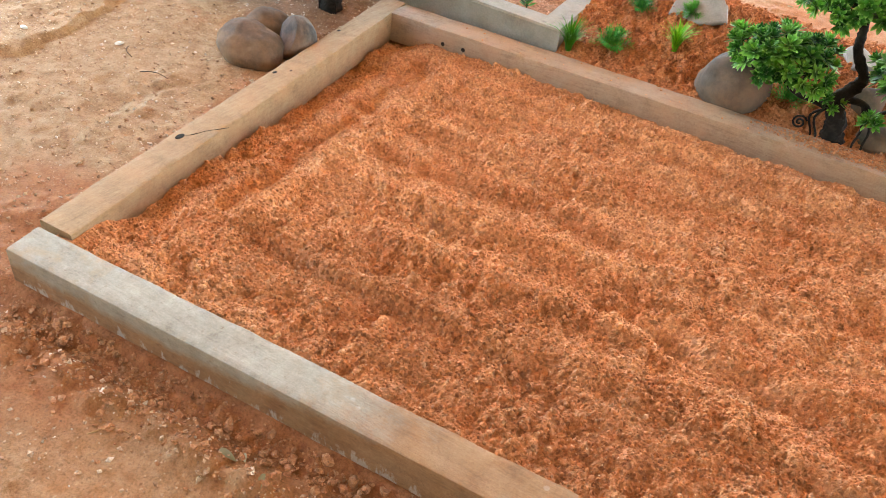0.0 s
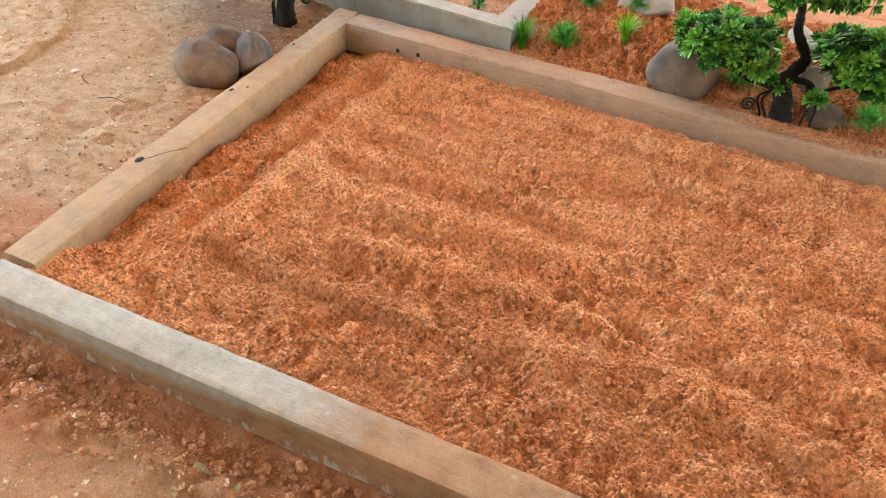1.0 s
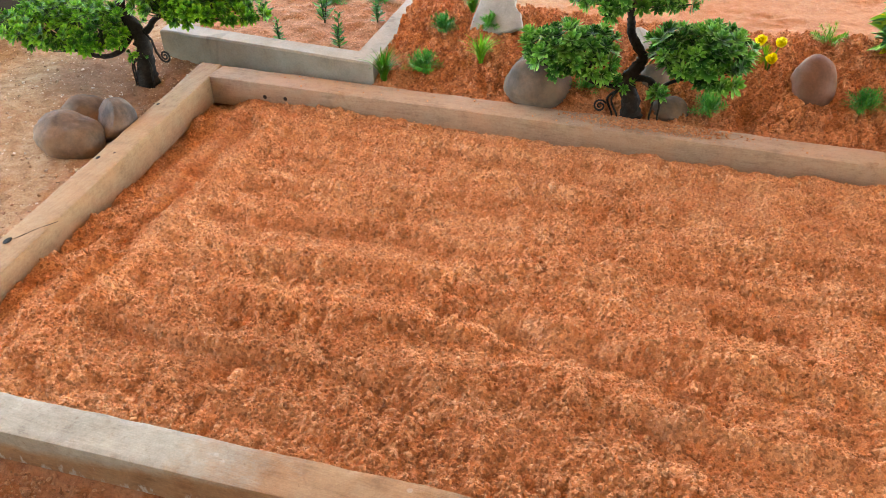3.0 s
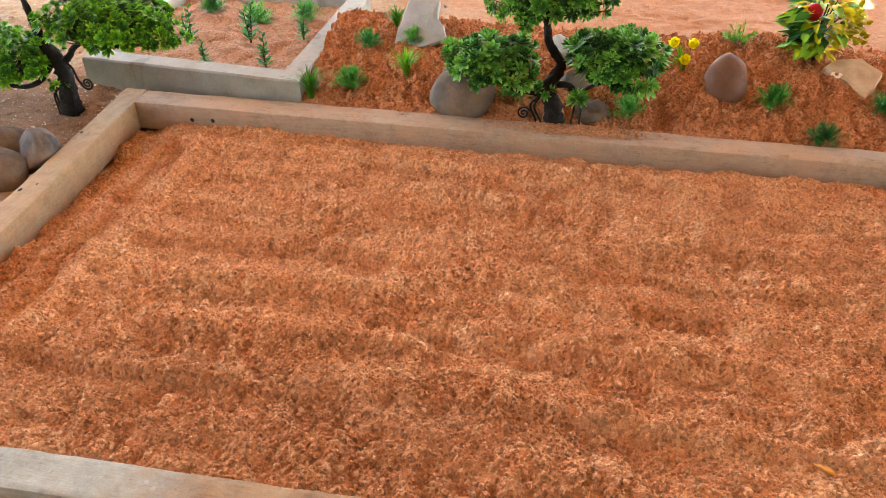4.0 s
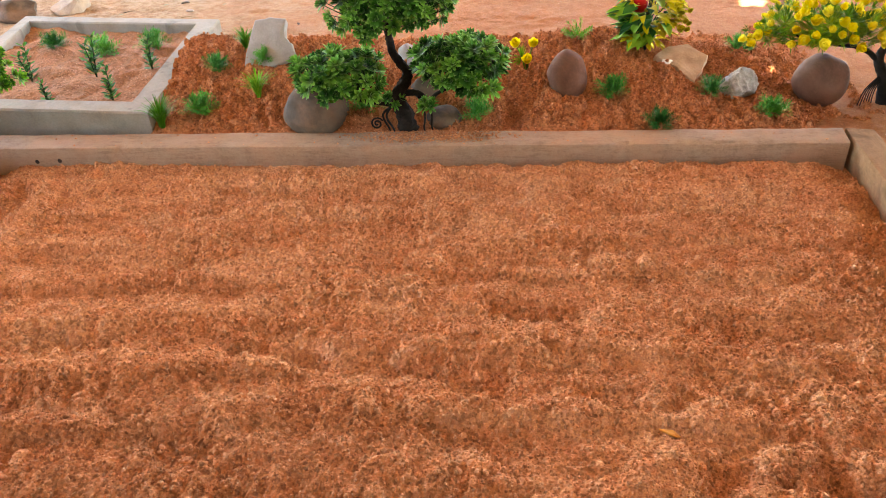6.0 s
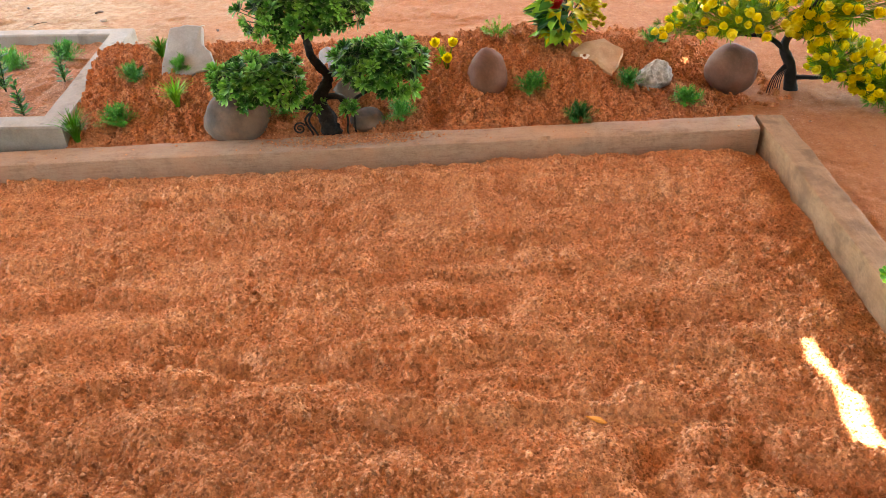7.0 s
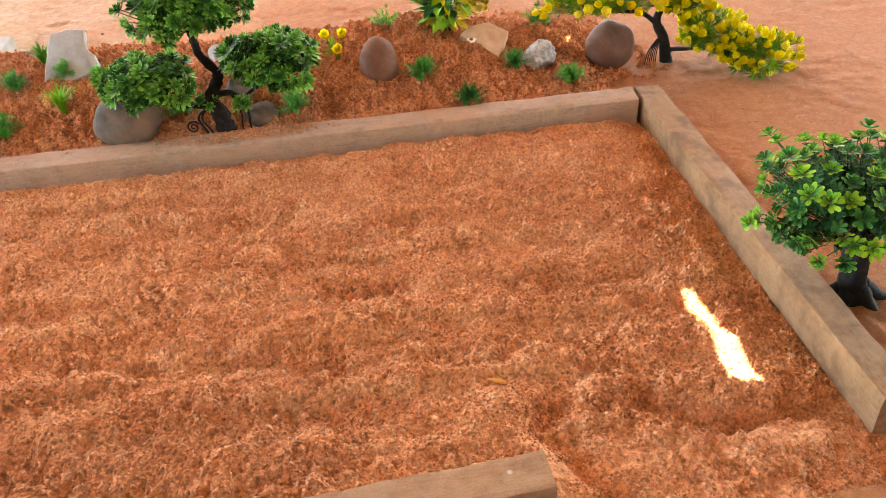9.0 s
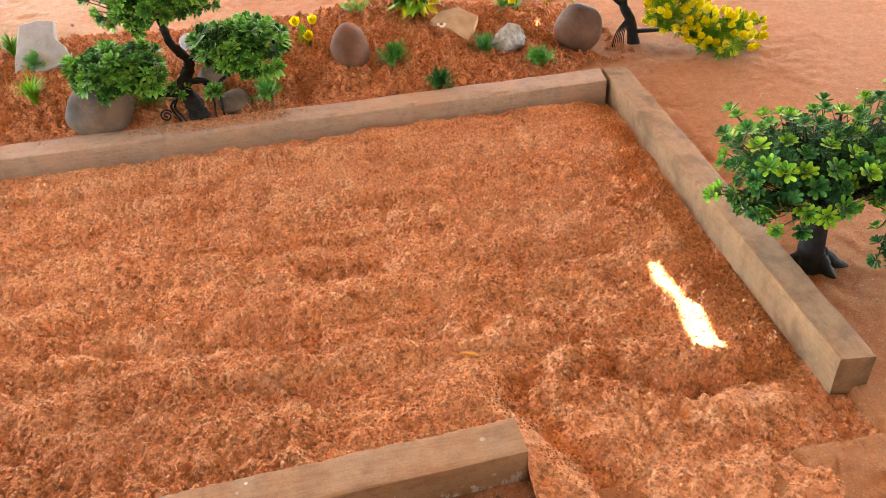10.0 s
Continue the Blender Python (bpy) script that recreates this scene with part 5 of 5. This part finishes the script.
# ---- tufts and small plants ----
def tuft_mesh(name, mat, size, blades, seed, lean=50, width=0.055):
    """A fountain of curved grass blades."""
    r = random.Random(seed)
    verts, faces = [], []
    for _ in range(blades):
        a, out = r.uniform(0, 2 * math.pi), r.uniform(0.05, 1) ** 0.8
        length, w = size * r.uniform(0.6, 1.1), size * width * r.uniform(0.7, 1.2)
        k = len(verts)
        for s in range(5):
            t = s / 4
            bend = radians(lean) * out * t ** 1.4
            x, z = length * t * math.sin(bend) + 0.012 * out, length * t * math.cos(bend * 0.9)
            half = w / 2 * (1 - 0.85 * t ** 2)
            for side in (-1, 1):
                verts.append((x * math.cos(a) - side * half * math.sin(a), x * math.sin(a) + side * half * math.cos(a), z - 0.01))
        for s in range(4):
            faces.append((k + 2 * s, k + 2 * s + 1, k + 2 * s + 3, k + 2 * s + 2))
    return plain_mesh(name, verts, faces, mat)


def brush_mesh(name, mat, size, stems, seed):
    """Stems set all round with short needles, like a cut of plastic fir."""
    r = random.Random(seed)
    verts, faces = [], []
    for _ in range(stems):
        a, lean = r.uniform(0, 2 * math.pi), radians(r.uniform(8, 78))
        way = Vector((math.cos(a) * math.sin(lean), math.sin(a) * math.sin(lean), math.cos(lean)))
        length = size * r.uniform(0.7, 1.05)
        side = way.orthogonal().normalized()
        for k in range(30):
            t = 0.15 + 0.85 * k / 30
            out = Matrix.Rotation(k * 2.4 + r.uniform(-0.3, 0.3), 3, way) @ side
            d = (out * 0.8 + way * 0.75).normalized()
            m = Matrix.Translation(way * length * t) @ d.to_track_quat("X", "Z").to_matrix().to_4x4()
            leaf_into(verts, faces, m, size * 0.30 * (1.1 - 0.4 * t), size * 0.04, 0.1, 0.3)
    return plain_mesh(name, verts, faces, mat)


SPRIG_LEAVES = []
for long, wide in ((0.050, 0.022), (0.042, 0.019)):
    lv, lf = [], []
    leaf_into(lv, lf, Matrix(), long, wide, 0.3, 0.4)
    SPRIG_LEAVES.append(plain_mesh("sprig_leaf", lv, lf, SPRIG))


def sprig(x, y, z, height, turn, seed, stems=2):
    """Upright stalks with whorls of broad leaves, each leaf a part."""
    r = random.Random(seed)
    bm = bmesh.new()
    leaves = []
    for k in range(stems):
        a, lean = r.uniform(0, 6.28), r.uniform(0.05, 0.22)
        way = Vector((math.cos(a) * lean, math.sin(a) * lean, 1)).normalized()
        tall = height * (1 if k == 0 else r.uniform(0.55, 0.85))
        tube(bm, (way * -0.02, way * tall * 0.5, way * tall), (0.003, 0.0026, 0.002), 5)
        for j in range(8):
            t = 0.12 + 0.88 * j / 7
            for q in range(3):
                leaves.append(Matrix.Translation(way * tall * t) @ Euler((0, 0, j * 1.1 + q * 2.094 + r.uniform(-0.2, 0.2))).to_matrix().to_4x4() @ Euler((0, -radians(r.uniform(0, 40)), 0)).to_matrix().to_4x4() @ Matrix.Scale(height / 0.17 * (1.15 - 0.35 * t), 4))
    stem = part("leafy_sprig", bm, STEM)
    stem.matrix_world = pose(x, y, z, 0, 0, turn)
    for m in leaves:
        ob = new("leaf", r.choice(SPRIG_LEAVES))
        ob.parent = stem
        ob.matrix_local = m
    return tagged(stem, "small dark green leafy plastic plant in the sand", "plant", "plants in the planter")


BLADE_TUFTS = [tuft_mesh("blade_tuft", BLADE, 0.125, 130, s) for s in (1, 2)]
BRUSHES = [brush_mesh("needle_tuft", NEEDLE, 0.084, 32, s) for s in (3, 4, 5)]
BRIGHT_BRUSH = brush_mesh("needle_tuft", BLADE, 0.085, 15, 6)


def plant(name, mesh, x, y, z, turn, scale, label, category, group, lean=(0, 0)):
    ob = new(name, mesh)
    ob.matrix_world = pose(x, y, z, lean[0], lean[1], turn) @ Matrix.Scale(scale, 4)
    return tagged(ob, label, category, group)


for k, (x, y, s) in enumerate(((0.725, 0.185, 1.05), (1.093, 0.365, 0.95), (0.955, 0.72, 0.8))):
    plant("grass_tuft", BLADE_TUFTS[k % 2], x, y, on_garden(x, y), 70 * k, s, "bright green plastic grass tuft with long blades", "grass tuft", "grass tufts")
for k, (x, y, s) in enumerate(((0.872, 0.27, 1.1), (0.869, 0.54, 0.95), (1.075, 0.585, 0.9), (1.565, 0.265, 1.0), (2.03, 0.22, 1.05), (2.57, 0.345, 1.05), (2.74, 0.165, 0.95), (2.985, 0.42, 0.95), (3.20, 0.285, 1.0), (3.20, 0.86, 1.1))):
    plant("needle_tuft", BRUSHES[k % 3], x, y, on_garden(x, y), 47 * k, s, "dark green plastic needle tuft set in the soil", "grass tuft", "needle tufts")
plant("needle_tuft", BRIGHT_BRUSH, 2.463, 0.77, on_garden(2.463, 0.77), 20, 1.0, "light green plastic needle tuft on the crest of the mound", "grass tuft", "needle tufts")

for k, (x, y, tall) in enumerate(((-0.095, 0.69, 0.17), (0.122, 0.42, 0.115), (0.22, 0.70, 0.20), (0.425, 0.41, 0.15), (0.475, 0.75, 0.145))):
    sprig(x, y, float(planter_height(np.array([x]), np.array([y]))[0]) - 0.005, tall, 60 * k, 3 + k)
for k, (x, y, s) in enumerate(((0.37, 1.06, 1.2), (0.11, 1.02, 1.35), (-0.18, 1.10, 1.1))):
    plant("needle_tuft", BRUSHES[k], x, y, float(planter_height(np.array([x]), np.array([y]))[0]), 33 * k, s, "dark green plastic needle tuft in the planter", "grass tuft", "plants in the planter")


# the bunch with a red flower
def broad_leaf(length, width, mat, name):
    bm = bmesh.new()
    rows = []
    for s in range(7):
        t = s / 6
        half = width / 2 * math.sin(math.pi * min(1, t * 0.92 + 0.08)) ** 0.8 * (1 - 0.25 * t)
        z = -0.35 * length * t * t
        rows.append([bm.verts.new((length * t, y * half, z + abs(y) * half * 0.35)) for y in (-1, -0.5, 0, 0.5, 1)])
    for a, b in zip(rows, rows[1:]):
        for k in range(4):
            bm.faces.new((a[k], b[k], b[k + 1], a[k + 1]))
    me = bpy.data.meshes.new(name)
    for f in bm.faces:
        f.smooth = True
    bm.to_mesh(me)
    bm.free()
    me.materials.append(mat)
    return me


bunch = empty("flower_bunch", (2.74, 0.69, on_garden(2.74, 0.69)), 0, "artificial flower bunch with a red bloom, green and yellow leaves", "flowers")
bm = bmesh.new()
tube(bm, ((0, 0, -0.04), (0, 0, 0.0), (0, 0, 0.045), (0, 0, 0.05)), (0.035, 0.04, 0.05, 0.047), 18)
part("pot", bm, BLACK_POT, bunch)
GREEN_LEAF = broad_leaf(0.075, 0.05, LEAF_BRIGHT, "broad_green_leaf")
YELLOW_BROAD = broad_leaf(0.06, 0.03, YELLOW_LEAF, "yellow_leaf")
DARK_LEAF = broad_leaf(0.07, 0.045, SPRIG, "dark_leaf")
r = random.Random(77)
for k in range(270):
    a, high = r.uniform(0, 2 * math.pi), r.uniform(0.035, 0.235)
    yellow = math.cos(a) + 0.4 * r.uniform(-1, 1) > 0.05
    out = r.uniform(0.01, 0.075) + (0.075 if yellow else 0.035) * (1 - abs(high - 0.16) / 0.14)
    ob = new("leaf", (YELLOW_BROAD if r.random() < 0.85 else GREEN_LEAF) if yellow else r.choice((GREEN_LEAF, GREEN_LEAF, DARK_LEAF, YELLOW_BROAD)))
    ob.parent = bunch
    ob.matrix_local = Matrix.Translation((math.cos(a) * out, math.sin(a) * out, high)) @ Euler((r.uniform(-0.5, 0.5), r.uniform(-0.7, 0.25), a)).to_matrix().to_4x4() @ Matrix.Scale(r.uniform(0.8, 1.25), 4)
bm = bmesh.new()
for k in range(16):
    a, o, h = r.uniform(0, 6.28), r.uniform(0.02, 0.1), r.uniform(0.12, 0.25)
    tube(bm, ((0, 0, 0.03), (math.cos(a) * o * 0.4, math.sin(a) * o * 0.4, h * 0.6), (math.cos(a) * o, math.sin(a) * o, h)), (0.003, 0.0025, 0.002), 5)
part("stem", bm, STEM, bunch)
for x, y, z, s in ((-0.045, -0.06, 0.205, 0.034), (0.045, 0.0, 0.27, 0.032)):
    bm = bmesh.new()
    bmesh.ops.create_uvsphere(bm, u_segments=20, v_segments=14, radius=s)
    for v in bm.verts:
        t = math.atan2(v.co.y, v.co.x)
        v.co *= 1 + 0.035 * math.sin(3 * t + v.co.z * 90) + 0.02 * math.sin(7 * t - v.co.z * 60)
    bloom = part("bloom", bm, RED, bunch)
    bloom.location = (x, y, z)
YB = [bud_mesh("yellow_blossom", YELLOW_LEAF, 0.024, s) for s in (11, 12)]
for k in range(30):
    ob = new("blossom", YB[k % 2])
    ob.parent = bunch
    a = r.uniform(-0.9, 0.9)
    o = r.uniform(0.09, 0.17)
    ob.matrix_local = Matrix.Translation((math.cos(a) * o, math.sin(a) * o - 0.03, r.uniform(0.09, 0.22))) @ Vector((math.cos(a), math.sin(a) - 0.5, 0.8)).to_track_quat("Z", "Y").to_matrix().to_4x4()

# three yellow blooms beside the bonsai
low_flowers = empty("yellow_flowers", (2.225, 0.50, on_garden(2.225, 0.50)), 0, "three small yellow artificial flowers on green stems", "flowers")
for k, (x, y, z) in enumerate(((-0.045, 0.0, 0.105), (0.025, 0.01, 0.10), (0.0, -0.05, 0.055), (-0.02, -0.02, 0.06))):
    thin("stem", [(0, 0, -0.02), (x * 0.5, y * 0.5, z * 0.6), (x, y, z)], 0.003, 0.002, FINE_GREEN, low_flowers)
    ob = new("flower" if k < 3 else "frond", BUDS[k % 2] if k < 3 else FROND[0])
    ob.parent = low_flowers
    ob.matrix_local = Matrix.Translation((x, y, z)) @ Vector((x * 3, -0.6, 0.8)).to_track_quat("Z", "Y").to_matrix().to_4x4() @ Matrix.Scale(1.3, 4)


# ---- litter ----
def fallen_leaf(x, y, z, turn, length, width, tilt, mat, label):
    ob = new("fallen_leaf", broad_leaf(length, width, mat, "fallen_leaf"))
    ob.matrix_world = pose(x, y, z, tilt[0], tilt[1], turn)
    return tagged(ob, label, "leaf", "fallen leaves")


for x, y, a, l in ((0.925, -1.965, -5, 0.042), (0.962, -1.935, -62, 0.040), (1.04, -1.965, -70, 0.038)):
    fallen_leaf(x, y, on_ground(x, y) + 0.012, a, l, 0.016, (12, -8), DEAD_LEAF, "dry grey-green fallen leaf on the sandy ground")


def straw(x, y, z, turn, length, mat, label, bend=0.1, r=0.0012):
    pts = [(length * (t - 0.5), bend * length * math.sin(t * 3), 0.002 * math.sin(t * 5)) for t in (0, 0.25, 0.5, 0.75, 1)]
    ob = thin("twig", pts, r, r * 0.6, mat, None)
    ob.matrix_world = pose(x, y, z, 0, 4, turn)
    return tagged(ob, label, "twig", "twigs")


for x, y, a, l in ((2.42, -1.0, -18, 0.07), (1.85, -0.82, 12, 0.05), (0.55, -0.2, 50, 0.06), (1.20, -1.31, 80, 0.04), (3.29, -1.56, -30, 0.10), (1.95, -1.13, 20, 0.05), (2.75, -0.75, 35, 0.045)):
    straw(x, y, on_bed(x, y) + 0.006, a, l, STRAW, "dry straw stalk lying on the red soil")
for x, y, a, l in ((0.72, -2.06, 35, 0.09), (0.95, -2.1, 60, 0.04), (-0.55, -0.85, 130, 0.16), (-0.35, -0.95, 20, 0.1), (4.0, -0.2, 30, 0.06), (3.7, -0.5, 120, 0.05), (0.3, 1.75, 10, 0.1), (0.7, 1.8, -20, 0.08), (-0.1, 1.9, 25, 0.12)):
    straw(x, y, on_ground(x, y) + 0.004, a, l, BARK if x < 0.1 else STRAW, "thin dry twig on the trodden ground", 0.2, 0.0016)
lr = random.Random(12)
for k in range(16):
    x, y = lr.uniform(-0.7, 1.7), lr.uniform(1.6, 2.25)
    if k % 3 == 0:
        fallen_leaf(x, y, on_ground(x, y) + 0.006, lr.uniform(0, 360), 0.05, 0.018, (8, -6), DEAD_LEAF, "dry fallen leaf on the yard behind the planter")
    else:
        s = lr.uniform(0.012, 0.032)
        stone("rubble_stone", (x, y, on_ground(x, y) + 0.2 * s), (s, s * 0.6, s * 0.4), lr.uniform(0, 360), (DARK_COBBLE, DEBRIS)[k % 2], "small stone lying in the yard", "stone", "rubble", 140 + k, 0.2, cuts=4)
chip = stone("orange_chip", (2.51, -1.392, on_bed(2.51, -1.392) + 0.013), (0.026, 0.009, 0.006), -25, ORANGE, "orange chip of wood lying in the soil", "chip", "", 61, 0.2, cuts=4)
for k, (x, y, s, z) in enumerate(((1.483, -1.34, 0.014, 0), (3.02, -1.664, 0.017, 0), (2.60, -1.41, 0.028, -0.01), (2.28, -1.32, 0.011, 0), (1.59, -0.886, 0.012, 0), (1.775, -0.285, 0.016, 0), (0.36, -1.50, 0.020, 0), (1.02, -1.53, 0.034, -0.014), (0.29, -1.10, 0.014, 0), (2.30, -0.99, 0.012, 0), (2.07, -1.22, 0.020, 0), (1.86, -1.27, 0.022, 0), (1.20, -1.47, 0.012, 0), (2.93, -1.6, 0.012, 0), (3.1, -1.75, 0.01, 0), (2.75, -1.25, 0.012, 0))):
    stone("clod", (x, y, on_bed(x, y) + z + s * 0.2), (s * 0.95, s * 0.75, s * 0.55), k * 50, BED_SOIL, "rounded clod of pressed red soil on the bed", "clod", "clods on the bed", 70 + k, 0.35, fine=0.10, cuts=5)
for k, (x, y) in enumerate(((-0.93, -1.02), (-0.62, -0.86))):
    stone("plaster_bit", (x, y, on_ground(x, y) + 0.006), (0.018, 0.009, 0.006), k * 70, WHITE_BIT, "white broken bit of plaster on the sand", "chip", "plaster bits", 90 + k, 0.2, cuts=4)


crack = thin("crack", [(0.096, -1.262, 0.1), (0.118, -1.225, 0.1005), (0.135, -1.18, 0.1005), (0.168, -1.125, 0.1)], 0.0016, 0.0009, BARK, None)
tagged(crack, "thin dark drying crack beside the knot", "crack", "knots of the frame")


# ---- the unseen shade cloth overhead ----
def ceiling():
    """An unseen sheet of cloth assumed over the yard, torn where sun patches are wanted."""
    high = 3.2
    shift = SUN_WAY * (high / SUN_WAY.z)
    bm = bmesh.new()
    edges = []

    def loop(pts):
        vs = [bm.verts.new((x, y, high)) for x, y in pts]
        edges.extend(bm.edges.new((a, b)) for a, b in zip(vs, vs[1:] + vs[:1]))

    loop(((-3.2, -4.3), (9.0, -4.3), (9.0, 5.8), (-3.2, 5.8)))
    tears = (
        ((3.130, -1.111), (3.150, -1.118), (3.160, -1.214), (3.152, -1.277), (3.176, -1.345), (3.174, -1.385), (3.164, -1.459), (3.176, -1.500), (3.140, -1.515), (3.106, -1.480), (3.110, -1.423), (3.123, -1.349), (3.130, -1.257), (3.116, -1.176)),
        ((3.20, 1.98), (3.30, 1.99), (3.31, 2.14), (3.22, 2.16)), ((3.47, 1.80), (3.58, 1.76), (3.63, 1.86), (3.50, 1.93)),
        ((3.66, 1.62), (3.70, 1.60), (3.72, 1.67), (3.67, 1.69)), ((2.80, 0.565), (2.85, 0.60), (2.86, 0.625), (2.82, 0.60)),
        ((3.27, 0.72), (3.285, 0.72), (3.285, 0.735), (3.27, 0.735)), ((3.32, 0.68), (3.34, 0.68), (3.34, 0.70), (3.32, 0.70)),
    )
    for pts in tears:
        loop([(x + shift.x, y + shift.y) for x, y in pts])
    bmesh.ops.triangle_fill(bm, use_beauty=True, use_dissolve=False, edges=edges)
    ob = part("ceiling", bm, SHADE_CLOTH, smooth=False)
    return tagged(ob, "unseen pale brown tarpaulin over the yard with tears placed for the sun patches", "ceiling", kind="structure")


ceiling()


def plain_wall(name, a, b, high, thick, mat, label):
    """A plain unseen wall from a to b in plan, added to cut light from behind the walker."""
    a, b = Vector(a), Vector(b)
    way = (b - a).normalized()
    out = Vector((way.y, -way.x)) * thick
    bm = bmesh.new()
    low = [bm.verts.new((*p, -0.05)) for p in (a, b, b + out, a + out)]
    up = [bm.verts.new((*p, high)) for p in (a, b, b + out, a + out)]
    bm.faces.new(low)
    bm.faces.new(up)
    for k in range(4):
        bm.faces.new((low[k], low[(k + 1) % 4], up[(k + 1) % 4], up[k]))
    return tagged(part(name, bm, mat, smooth=False), label, "wall", kind="structure")


BLOCKER_WALL = concrete_material("added_dark_wall", (0.16, 0.13, 0.10), (0.14, 0.09, 0.06), 0.4)
plain_wall("wall_south", (-3.2, -4.32), (9.0, -4.32), 3.2, 0.2, BLOCKER_WALL, "plain unseen wall added behind the walker to cut light")
